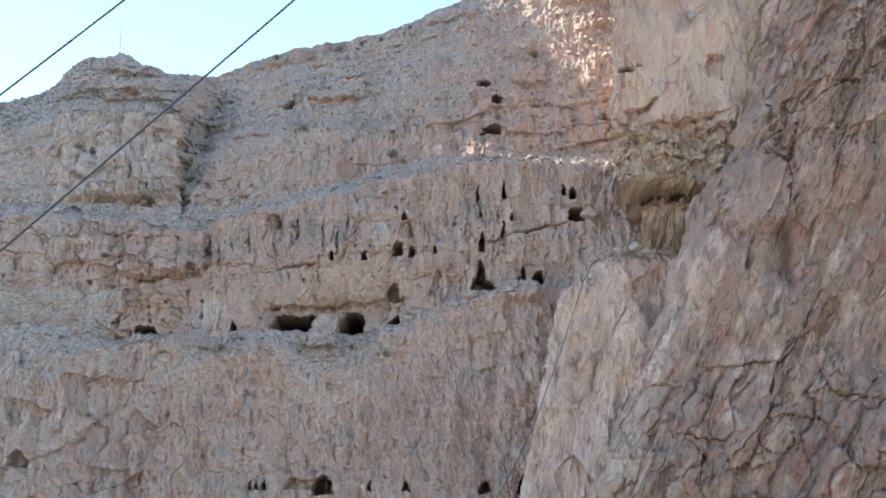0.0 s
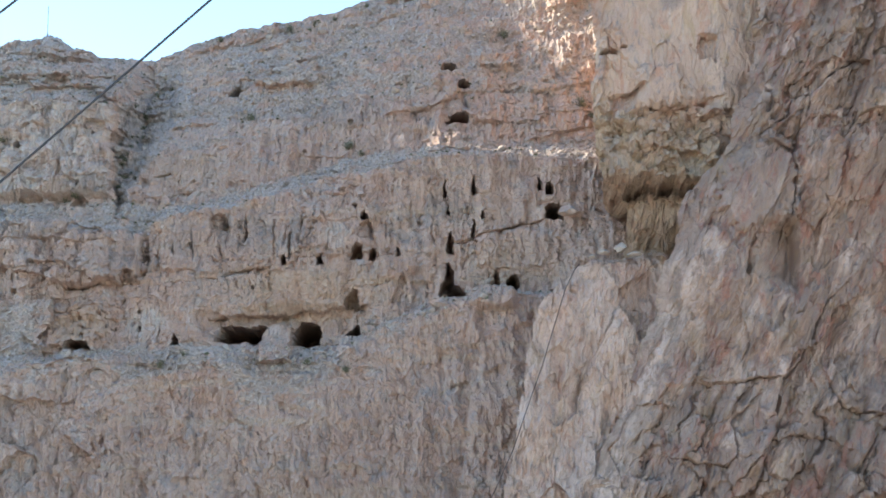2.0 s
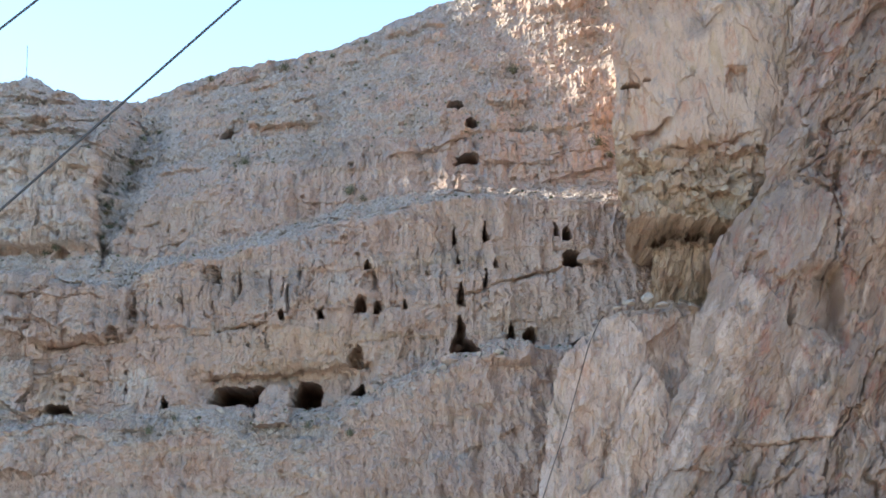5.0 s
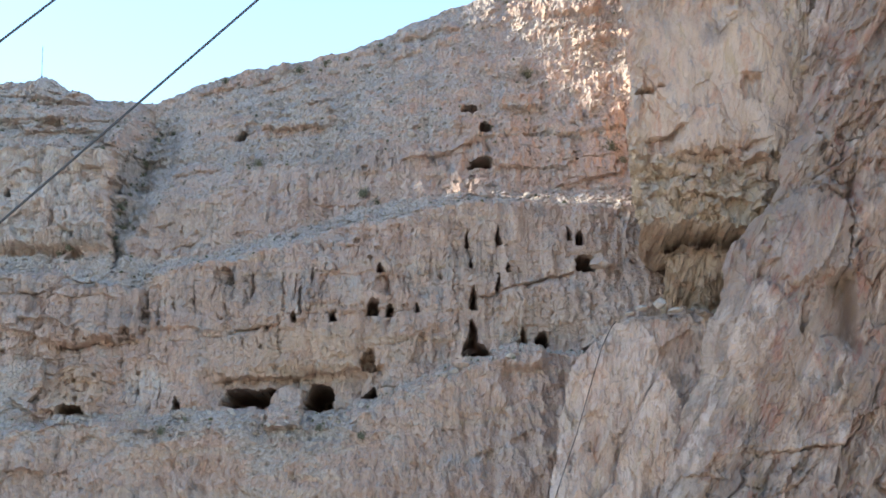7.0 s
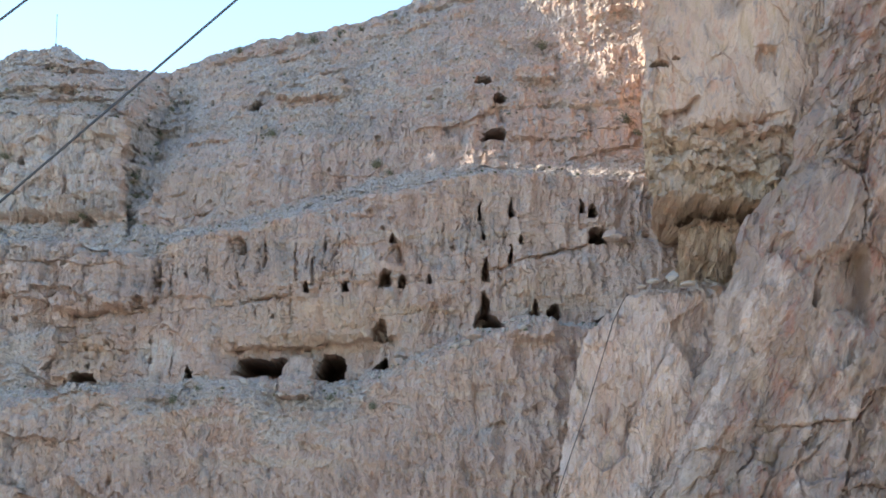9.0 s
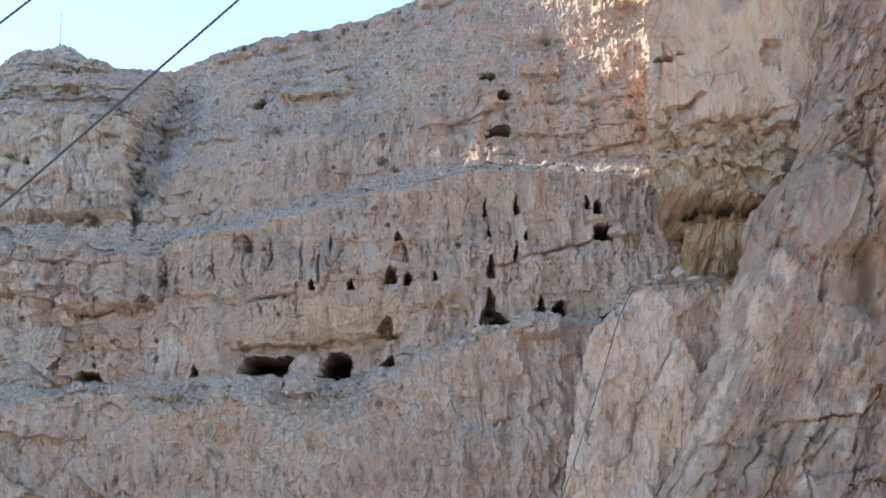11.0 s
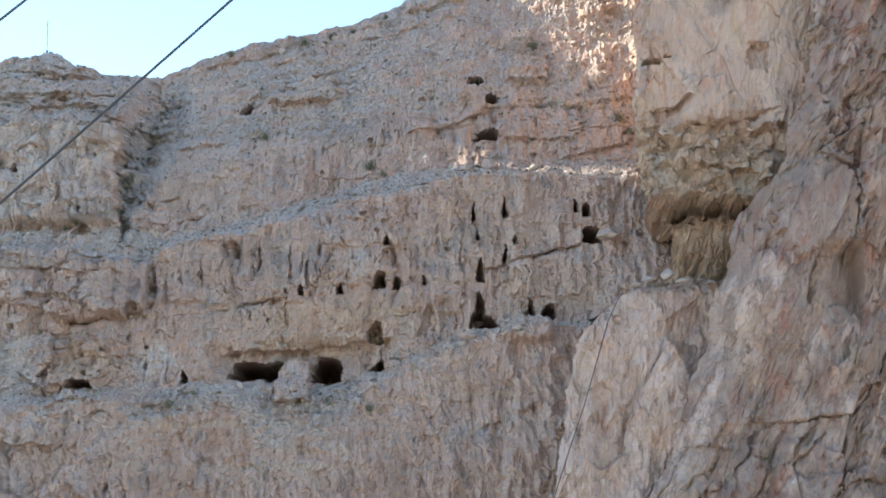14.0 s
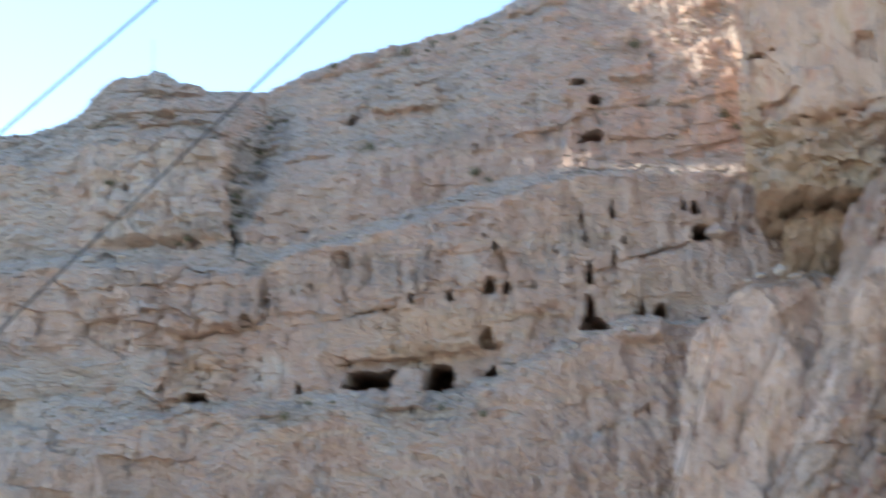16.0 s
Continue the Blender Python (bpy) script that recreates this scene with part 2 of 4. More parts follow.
ROPE = plain("dark_rope", (0.10, 0.08, 0.07), 0.9)
MAST = plain("mast_paint", (0.22, 0.2, 0.2), 0.6, 0.2)

# ---- the mountain: lines along it (x, y, z), from the foot to the crest ----
FOOT = [(-150, 128, -0.5), (150, 128, -0.5)]
LOW = [(-114.26, 139.00, 6.72), (78.93, 139.00, 6.72)]
LIP = [(-126.03, 152.00, 12.85), (-68.93, 148.00, 19.85), (-52.76, 146.50, 24.73), (-44.33, 145.50, 30.35), (-34.76, 145.50, 32.68), (-24.06, 145.50, 32.33), (-14.10, 145.50, 31.49), (-8.15, 145.50, 32.33), (-3.19, 145.50, 35.32), (3.30, 145.50, 37.58), (8.28, 145.00, 38.52), (13.77, 145.00, 38.02), (85.24, 144.50, 37.46)]
SILL = [(-132.54, 158.00, 22.99), (-72.49, 154.00, 29.13), (-54.93, 151.00, 33.57), (-45.96, 150.00, 35.54), (-36.90, 149.00, 33.70), (-31.60, 148.00, 34.06), (-22.50, 148.00, 34.37), (-14.39, 148.00, 34.62), (-9.32, 148.00, 34.32), (-4.77, 148.00, 35.59), (0.81, 148.00, 37.98), (3.87, 148.00, 39.01), (8.44, 147.50, 39.87), (13.97, 147.00, 39.03), (86.79, 147.00, 38.52)]
BENCH = [(-140.88, 164.00, 45.52), (-74.98, 156.00, 48.11), (-56.68, 153.50, 47.12), (-47.84, 154.00, 48.30), (-36.87, 153.00, 47.57), (-31.84, 152.00, 46.21), (-27.26, 153.00, 46.06), (-25.70, 153.00, 47.03), (-20.43, 153.00, 48.54), (-16.18, 153.00, 49.36), (-11.94, 153.00, 50.71), (-7.69, 153.00, 52.18), (-1.28, 153.00, 53.22), (3.53, 153.00, 53.99), (8.89, 153.00, 54.32), (19.04, 153.00, 53.66), (91.13, 152.00, 52.79)]
TALUS = [(-145.43, 169.00, 48.08), (-77.96, 162.00, 50.34), (-59.19, 160.00, 49.96), (-42.97, 157.50, 50.28), (-31.47, 157.50, 50.50), (-26.50, 157.50, 49.38), (-18.31, 157.50, 50.72), (-13.41, 157.50, 52.85), (-7.93, 157.50, 54.65), (-1.32, 157.50, 55.55), (6.40, 157.50, 56.57), (19.64, 157.50, 56.34), (94.36, 157.00, 56.11)]
BROW = [(-151.01, 174.00, 57.53), (-81.00, 167.00, 59.01), (-61.60, 165.00, 59.73), (-48.08, 162.00, 61.06), (-44.41, 161.00, 61.45), (-31.67, 161.00, 61.45), (-29.78, 163.00, 56.91), (-27.42, 162.00, 55.99), (-18.95, 162.00, 57.50), (-10.47, 162.00, 59.60), (-4.79, 162.00, 61.59), (0.91, 162.00, 62.17), (12.32, 162.00, 62.53), (20.32, 162.00, 63.00), (96.99, 160.00, 64.91)]
CREST = [(-156.50, 180.00, 60.76), (-85.70, 176.00, 65.24), (-66.02, 176.00, 67.35), (-56.10, 176.00, 67.48), (-50.92, 175.00, 68.80), (-47.81, 174.00, 71.39), (-45.28, 174.00, 72.54), (-41.29, 174.00, 73.05), (-38.76, 174.00, 71.39), (-36.17, 175.00, 71.04), (-32.00, 176.00, 70.88), (-29.03, 176.00, 71.40), (-25.83, 176.00, 73.14), (-21.49, 176.00, 74.31), (-17.75, 176.00, 75.02), (-14.01, 176.00, 75.67), (-9.01, 176.00, 76.59), (-5.26, 176.00, 77.96), (-1.51, 176.00, 79.79), (7.31, 176.00, 83.73), (20.01, 176.00, 89.04), (45.78, 176.00, 99.14), (110.06, 176.00, 102.55)]
BACK = [(-150, 260, 20), (150, 260, 20)]

xs = np.concatenate([np.linspace(-150, -69, 60), np.arange(-68, 27, 0.1), np.linspace(28, 150, 50)])
LINES = [FOOT, LOW, LIP, SILL, BENCH, TALUS, BROW, CREST, BACK]
COUNTS = [8, 190, 26, 170, 30, 70, 95, 8]
RUBBLE = [0.6, 0.0, 0.9, 0.0, 1.0, 0.15, 0.75, 0.8]  # how far each band is loose ground
line_z = [np.interp(xs, [p[0] for p in ln], [p[2] for p in ln]) for ln in LINES]
line_y = [np.interp(xs, [p[0] for p in ln], [p[1] for p in ln]) for ln in LINES]
for k in range(2, 8):
    line_z[k] = line_z[k] + (0.9 if k == 2 else 0.5 if k < 7 else 0.24) * fbm(xs / 2.2, xs * 0 + k * 3.7, k, 5)
    line_y[k] = line_y[k] + (1.1 if k < 7 else 0.4) * fbm(xs / 6.0, xs * 0 + k * 5.1, k + 20, 4)
zs, ys, loose, bottom = [], [], [], []
for k, count in enumerate(COUNTS):
    for s in np.arange(count) / count:
        e = s if k not in (1, 3, 5) else s ** (0.75 if k == 1 else 1.0)
        zs.append(line_z[k] * (1 - s) + line_z[k + 1] * s)
        ys.append(line_y[k] * (1 - e) + line_y[k + 1] * e)
        bottom.append(np.full(xs.shape, 1.0 if k <= 1 else max(0.0, 1 - 3 * s) if k == 2 else 0.0))
        top_rubble = 0.7 * max(0.0, (s - 0.72) / 0.28) if k == 1 else 0.0
        ease = min(1, min(s, 1 - s) * count / 7)
        before, after = RUBBLE[max(k - 1, 0)], RUBBLE[min(k + 1, 7)]
        side = before if s < 0.5 else after
        loose.append(np.full(xs.shape, top_rubble + RUBBLE[k] * (0.5 + 0.5 * ease) + side * (0.5 - 0.5 * ease)))
zs.append(line_z[-1]), ys.append(line_y[-1]), loose.append(loose[-1]), bottom.append(bottom[-1])
mz, my, ml, below = np.array(zs), np.array(ys), np.array(loose), np.array(bottom)
mx = np.repeat(xs[None, :], len(mz), 0)
# the loose ground breaks up and runs in tongues
ml = np.clip(ml + 0.5 * fbm(mx / 5, mz / 2.6, 60, 5) + 0.45 * fbm(mx / 1.6, mz / 0.9, 63, 4) - 0.35 * (1 - step(-34, -24, mx)) * step(0.0, 0.4, value(mx / 6, mz / 2.2, 61)), 0, 1)
apron = hollow(mx, mz, -47.02, 36.05, 21, 6.5, 0.3, 3)
high_left = (1 - step(-50, -43, mx + 2.5 * fbm(mx / 6, mz / 4, 65))) * step(46.49, 50.15, mz)
ml = np.clip(ml + 0.9 * apron + 0.7 * high_left, 0, 1)


def near_columns(x0, x1):
    """The mountain's columns between two x."""
    return slice(int(np.searchsorted(xs, x0 - 1.2)), int(np.searchsorted(xs, x1 + 1.2)) + 1)


def mouth(x, z, cx, foot, w, h, top=0.6, lean=0.0, rag=0.22, arch=0.35):
    """1 inside an opening with a level foot and an arched head; top: how wide the head is; lean: how far it leans over."""
    nx, nz = x + rag * fbm(x * 1.3, z * 1.3, 40, 4), z + rag * fbm(x * 1.3, z * 1.3, 46, 4)
    s = np.clip((nz - foot) / h, 0, 1)
    half = w / 2 * (1 - s + s * top)
    aside = np.abs(nx - cx - lean * s)
    head = foot + h - arch * h * np.clip(aside / half, 0, 1.5) ** 2
    return step(-0.09, 0.07, np.minimum(np.minimum(half - aside, nz - foot + 0.05), head - nz))


def ledge(x, z, x0, z0, x1, z1, h, rag=0.3):
    """An undercut below a line from place to place: deepest under its brow, running out below."""
    brow = z0 + (x - x0) * (z1 - z0) / (x1 - x0) + rag * fbm(x / 1.1, x * 0 + z0, 48, 5)
    s = np.clip((z - brow + h) / h, 0, 1) ** 1.4
    ends = step(x0 - 0.5, x0 + 0.6, x) * (1 - step(x1 - 0.6, x1 + 0.5, x))
    return s * ends * (1 - step(0.0, 0.09, z - brow)) * (0.55 + 0.45 * step(-0.3, 0.3, value(x / 0.9, x * 0 + z1, 49)))


dip = mz - 0.2 * mx + 1.2 * fbm(mx / 5, mz / 3, 66, 4)
crop_out = step(0.22, 0.42, value(dip / 1.25, mx / 8, 67)) * step(-0.2, 0.3, value(mx / 6, mz / 3, 68)) * step(54, 58, mz)
ml = ml * (1 - 0.4 * crop_out) * (1 - 0.65 * step(-6, 2, mx) * (1 - step(40, 42, mz)))
cliff = 1 - ml
wx, wz = mx + 0.5 * fbm(mx / 1.9, mz / 3, 1, 5), mz + 0.55 * fbm(mx / 2.6, mz / 2, 5, 5) + 0.05 * mx
left = 1 - step(-33, -24, mx)
middle = 1 - below
slab = facets(wx / 3.6, wz / 4.2, 2)[0]
flute = facets(wx / 0.85, wz / 3.4, 3)[0]
chip = facets(wx / 0.45, wz / 0.6, 4)[0]
grit = facets(mx / 0.24, mz / 0.2, 24)[0]
stones = facets(mx / 0.42, mz / 0.26, 6)[0]
lump = facets(wx / 1.3, wz / 0.9, 33)[0] * step(0.0, 0.5, value(mx / 4, mz / 2.5, 34))
# upright cracks, narrow and broken, and beds of uneven thickness
jag = 0.16 * chip
seam = 1 - np.abs(value((wx + jag) / 1.5, wz / 7.5, 70))
fine_seam = 1 - np.abs(value((wx + jag) / 0.62, wz / 3.6, 71))
cracks = 0.5 * np.clip((seam - 0.93) / 0.07, 0, 1) * step(0.0, 0.5, value(mx / 2.3, mz / 1.2, 72))
cracks = cracks + 0.3 * np.clip((fine_seam - 0.84) / 0.16, 0, 1) * step(0.0, 0.5, value(mx / 1.7, mz / 0.8, 73))
row = wz / 1.15 + 0.5 * value(wz / 1.7, wz * 0, 74)
layered = np.floor(row)
bed = hashed(layered, np.floor(wx / 4.3 + 0.37 * layered), 32) - 0.5
thin_row = np.floor(wz / 0.33)
thin_bed = hashed(thin_row, np.floor(wx / 2.2 + 0.61 * thin_row), 75) - 0.5
pit_x, pit_z = wx / 1.5, wz / 1.0
pi, pj = np.floor(pit_x), np.floor(pit_z)
pit_r = ((pit_x - pi - 0.3 - 0.4 * hashed(pi, pj, 36)) / 0.16) ** 2 + ((pit_z - pj - 0.3 - 0.4 * hashed(pi, pj, 37)) / 0.3) ** 2
pits = (1 - step(0.5, 1.2, pit_r)) * (hashed(pi, pj, 38) > 0.86) * hashed(pi, pj, 39)
push = 1.3 * fbm(mx / 9, mz / 9, 7, 3) + 1.2 * left * (1 - 0.6 * high_left) * facets(wx / 4.5, wz / 3.0, 35)[0]
push += cliff * (0.65 * fbm(mx / 1.0, mz / 4.0, 8, 6) + 0.34 * slab + 0.22 * flute + 0.24 * chip + 0.13 * grit + 0.2 * fbm(mx / 0.34, mz / 1.3, 29, 3))
push += cliff * middle * (cracks + (0.3 + 0.4 * left) * bed + (0.12 + 0.08 * left) * thin_bed + 0.8 * pits)
slant = mx + 0.35 * mz
push += cliff * below * (0.28 * fbm(mx / 0.8, mz / 4.5, 25, 5) + 0.25 * cracks + 0.42 * fbm(slant / 0.55, mz / 1.0, 19, 5) + 0.2 * facets(slant / 0.5, mz / 0.9, 27)[0] + 0.5 * facets(wx / 2.2, wz / 3.0, 28)[0])
push += ml * (0.6 * fbm(mx / 1.7, mz / 1.1, 16, 6) + 0.32 * stones + 0.18 * grit + 0.6 * lump - 0.25 * step(0.4, 0.8, value(mx / 0.9, mz / 0.6, 17)))
push -= crop_out * (0.6 + 0.5 * flute + 0.3 * chip)
calm = np.clip((np.arange(len(mz)) - 4) / 10, 0, 1)[:, None]
my = my + push * calm

# the gully: steep against the summit block, its bed of rubble rising to the other side
GULLY_LEFT = [(49.5, -30.6), (51.9, -31.2), (55.4, -31.6), (59.5, -31.8), (62.2, -31.5), (64.2, -30.6), (66.9, -29.4), (71.0, -29.0)]
GULLY_RIGHT = [(49.5, -29.9), (51.9, -29.2), (55.4, -27.6), (59.5, -26.2), (62.2, -25.2), (64.2, -24.6), (66.9, -25.2), (71.0, -26.5)]
gx = np.interp(mz, *zip(*GULLY_LEFT)) + 0.45 * fbm(mz / 1.6, mz * 0, 21, 4)
gr = np.interp(mz, *zip(*GULLY_RIGHT)) + 0.9 * fbm(mz / 2.0, mx / 3, 26, 4)
upper = step(47.5, 51.0, mz) * (1 - step(65.0, 70.5, mz))
across = (mx - gx) / (gr - gx)
hard = 1 - step(60.8, 63.0, mz)
bed_ = np.clip(1 - across, 0, 1) ** 1.3 * np.where(hard > 0.5, step(-0.03, 0.05, across), step(-0.7, 0.6, across))
in_gully = upper * bed_
my += in_gully * (1.6 + 1.9 * hard + 0.9 * facets(wx / 0.9, wz / 0.7, 23)[0] + 0.9 * fbm(mx / 0.9, mz / 0.9, 22, 4))
ml = np.clip(ml + 1.2 * upper * (1 - step(0.75, 1.15, across)) * step(-0.02, 0.05, across), 0, 1)
# the summit block: an upright fluted face with a rounded shoulder, ledges above it
face_top = 61.9 + 0.5 * fbm(mx / 1.5, mx * 0, 41) - 1.6 * np.exp(-(mx - gx) ** 2 / 0.5)
face = (1 - step(gx - 0.5, gx - 0.1, mx)) * step(-47.5, -44, mx) * step(50.6, 51.5, mz) * (1 - step(face_top, face_top + 0.3, mz))
my -= face * (1.4 + 0.5 * facets(wx / 0.8, wz / 5.5, 42)[0] + 0.35 * facets(wx / 1.9, wz / 1.4, 43)[0] + 0.3 * fbm(mx / 0.6, mz / 2.2, 44, 4))
ml = ml * (1 - 0.9 * face)
# blocks that stand proud: x, z, width, height, by how much
for cx, cz, w, h, out in [(-31.3, 43.6, 9.2, 5.4, 1.6), (-32.94, 36.4, 5.4, 4.4, 1.1), (-22.44, 45.08, 6.5, 6.0, 0.7), (-13.81, 45.08, 5.5, 6.0, 0.5), (-7.55, 47.21, 6.5, 7.0, 0.6), (0.31, 46.68, 4.0, 11.0, 0.6), (10.18, 44.0, 8.0, 4.4, 0.5), (-13.9, 67.0, 7.5, 3.0, 1.2), (10.03, 61.06, 8.0, 4.2, 0.8), (9.6, 68.4, 4.0, 3.4, 1.0), (-39.6, 71.0, 5.4, 3.2, 1.2), (-40.5, 67.4, 9.0, 2.4, 0.9)]:
    c = near_columns(cx - 0.7 * w, cx + 0.7 * w)
    my[:, c] -= out * hollow(mx[:, c], mz[:, c], cx, cz, w, h, 0.08, 6)
# bays that stand back: x, z, width, height, how far
for cx, cz, w, h, back in [(-26.6, 43.5, 0.9, 4.0, 1.4), (-32.67, 36.2, 3.0, 3.2, 0.6), (-3.47, 26.74, 1.5, 3.2, 0.35), (0.4, 40.0, 2.4, 4.0, 0.7), (-12.0, 44.4, 0.35, 3.0, 0.8), (-16.6, 46.2, 0.3, 2.4, 0.7)]:
    c = near_columns(cx - 0.9 * w, cx + 0.9 * w)
    my[:, c] += back * hollow(mx[:, c], mz[:, c], cx, cz, w, h, 0.2, 3)
# the vault over the two caves, and the mound on the sill
my += 1.5 * hollow(mx, mz, -12.3, 36.2, 14.5, 3.4, 0.45, 3) - 1.8 * hollow(mx, mz, 8.0, 38.6, 4.4, 2.4, 0.3, 2.4)
# undercut ledges: from x, z to x, z, height, how deep
LEDGES = [
    (-19.65, 37.08, -4.3, 38.11, 2.38, 1.7), (-18.59, 41.61, -14.09, 42.45, 0.52, 1.0), (4.05, 44.76, 6.86, 45.39, 0.52, 0.9), (6.86, 45.39, 13.34, 47.19, 0.62, 1.1),
    (-5.54, 40.02, -2.05, 40.59, 0.31, 0.45), (-15.76, 42.97, 0.31, 43.6, 0.26, 0.35), (-34.43, 40.41, -28.03, 40.67, 0.57, 1.2), (-28.03, 40.67, -26.21, 42.08, 0.47, 0.9),
    (-35.44, 37.9, -30.44, 38.42, 0.31, 0.6), (-25.55, 40.62, -18.84, 41.25, 0.26, 0.4), (-41.89, 68.91, -36.99, 69.54, 0.72, 1.3), (-46.75, 69.95, -39.43, 70.46, 0.42, 0.8)]
LEDGES += [
    (-40.96, 64.87, -37.88, 65.86, 0.83, 1.0), (-50.54, 64.87, -41.29, 65.61, 0.41, 0.8), (-36.33, 66.11, -33.48, 66.73, 0.47, 0.9), (-16.96, 68.06, -10.88, 69.17, 0.59, 0.8),
    (-20.48, 64.71, -18.37, 65.44, 0.82, 1.2), (-15.39, 64.35, -12.56, 65.57, 0.35, 1.0), (-27.24, 53.26, -25.25, 53.83, 0.44, 0.7), (-25.19, 50.82, -22.68, 51.61, 0.66, 0.8),
    (-4.63, 53.24, -0.22, 53.63, 0.33, 0.5), (12.29, 60.18, 19.7, 60.65, 0.39, 0.5), (-43.96, 45.58, -37.03, 45.8, 0.43, 0.8), (-36.06, 46.21, -26.79, 46.53, 0.26, 0.4)]
for x0, z0, x1, z1, h, back in LEDGES:
    c = near_columns(x0, x1)
    my[:, c] += back * ledge(mx[:, c], mz[:, c], x0, z0, x1, z1, h)
# the pillar between the two caves
px_, pz_ = -13.15, 34.4
my -= 2.0 * mouth(mx, mz, px_, 32.5, 3.3, 4.0, 0.8, 0.0, 0.3, 0.1)
ml = ml * (1 - 0.8 * hollow(mx, mz, px_, 34.6, 3.0, 4.0, 0.2, 4))
# caves: x and z of the foot, width, height, share of the head, lean, depth
CAVES = [
    (-16.79, 34.72, 4.55, 1.65, 0.95, 0.41, 7), (-10.1, 34.31, 2.79, 2.43, 0.9, -0.21, 8), (-5.46, 35.33, 1.24, 1.09, 0.15, 0.0, 3.5), (-5.74, 38.0, 1.3, 1.86, 0.9, -0.1, 1.5),
    (-32.27, 34.0, 2.38, 0.83, 0.8, -0.21, 3.5), (-5.45, 43.18, 1.04, 1.46, 0.7, 0.21, 2.6), (-4.52, 45.29, 1.41, 1.67, 0.95, 0.0, 0.55), (3.59, 38.93, 1.55, 2.07, 0.5, 0.21, 2.6),
    (4.56, 38.93, 1.96, 1.14, 0.4, -0.31, 4), (9.85, 39.76, 1.34, 1.45, 0.7, 0.21, 3), (14.16, 39.01, 1.23, 0.82, 0.4, 0.21, 2.5), (14.28, 47.24, 1.77, 1.35, 0.9, 0.1, 5),
    (5.79, 63.82, 1.04, 0.98, 0.8, 0.17, 2.4), (4.03, 66.55, 1.52, 0.52, 0.7, 0.17, 1.6)]
CAVES += [
    (4.86, 59.12, 2.46, 1.23, 0.6, 0.56, 3.6), (-19.34, 46.45, 1.58, 1.79, 0.95, 0.0, 0.6), (-39.69, 50.26, 2.6, 1.1, 0.6, 0.44, 0.6), (-34.3, 49.66, 1.73, 1.19, 0.5, 0.0, 0.6),
    (-28.14, 40.83, 1.15, 1.25, 0.7, 0.31, 0.8), (-19.65, 64.35, 1.17, 1.17, 0.6, 0.0, 1.8), (-39.3, 65.24, 2.01, 0.94, 0.8, 0.24, 0.6)]
SLITS = [
    (-22.8, 34.36, 0.67, 1.14, 0.3, -0.16, 3), (-3.94, 42.92, 0.78, 1.25, 0.6, 0.0, 1.8), (-4.72, 47.26, 0.68, 0.89, 0.3, 0.0, 2), (-8.97, 42.5, 0.62, 0.94, 0.6, -0.1, 2.2),
    (-12.64, 42.4, 0.47, 0.94, 0.5, 0.0, 1.5), (-1.4, 43.34, 0.36, 0.78, 0.6, 0.0, 1.5), (-1.49, 38.52, 0.83, 2.9, 0.8, 0.72, 0.4), (3.81, 40.55, 0.83, 1.87, 0.6, -0.05, 2.6),
    (8.42, 40.07, 0.62, 1.55, 0.4, 0.0, 1.6), (14.03, 49.81, 0.74, 1.27, 0.7, -0.05, 3), (13.19, 50.3, 0.32, 1.48, 0.5, -0.11, 2), (3.49, 49.76, 0.32, 1.69, 0.4, 0.0, 1.8),
    (6.46, 49.97, 0.47, 1.79, 0.2, -0.21, 2.2), (6.23, 45.3, 0.31, 1.89, 0.5, 0.1, 1.6)]
SLITS += [
    (3.79, 43.55, 0.68, 2.39, 0.6, 0.1, 1.9), (7.18, 47.21, 0.37, 0.79, 0.5, 0.0, 1.6), (3.88, 47.74, 0.26, 0.84, 0.5, 0.0, 1.2), (2.49, 37.98, 0.41, 0.72, 0.6, 0.0, 1.5),
    (-41.62, 56.68, 0.67, 0.67, 0.6, 0.0, 1)]
# dark upright joints in the upper bed
JOINTS = [
    (-13.58, 43.5, 0.31, 3.77, 0.5, -0.16, 0.28), (-12.5, 44.66, 0.26, 2.1, 0.5, 0.1, 0.21), (-11.0, 46.52, 0.26, 1.26, 0.5, 0.0, 0.24), (-0.05, 46.47, 0.31, 2.93, 0.5, 0.16, 0.21),
    (2.2, 44.77, 0.26, 3.14, 0.5, -0.1, 0.21), (-2.56, 45.08, 0.26, 1.89, 0.5, 0.0, 0.17), (5.71, 46.89, 0.26, 2.1, 0.5, 0.1, 0.21), (8.27, 46.04, 0.26, 1.78, 0.5, 0.0, 0.17),
    (11.93, 45.08, 0.26, 1.57, 0.5, 0.1, 0.17), (-25.24, 42.44, 0.31, 2.62, 0.5, 0.1, 0.21), (-21.88, 43.5, 0.26, 2.31, 0.5, -0.1, 0.21), (-17.19, 44.24, 0.26, 1.89, 0.5, 0.0, 0.17)]
LOWER_HOLES = [(-12.40, 16.9, 2.2, 1.7, 0.8, 0.0, 3.0), (-14.49, 17.4, 3.6, 1.0, 0.8, 0.0, 0.6), (-18.41, 17.3, 0.5, 0.9, 0.5, 0.0, 1.8), (-19.12, 17.4, 0.4, 0.7, 0.5, 0.0, 1.4), (-19.83, 17.3, 0.4, 0.8, 0.5, 0.0, 1.4), (4.21, 17.0, 1.1, 1.1, 0.6, 0.0, 2.2), (8.47, 17.2, 1.5, 1.5, 0.7, 0.0, 2.4), (-3.88, 17.3, 0.7, 0.9, 0.5, 0.0, 1.6), (-7.57, 17.3, 0.5, 0.8, 0.5, 0.0, 1.4), (-44.13, 19.5, 2.4, 1.7, 0.5, 0.0, 1.2)]
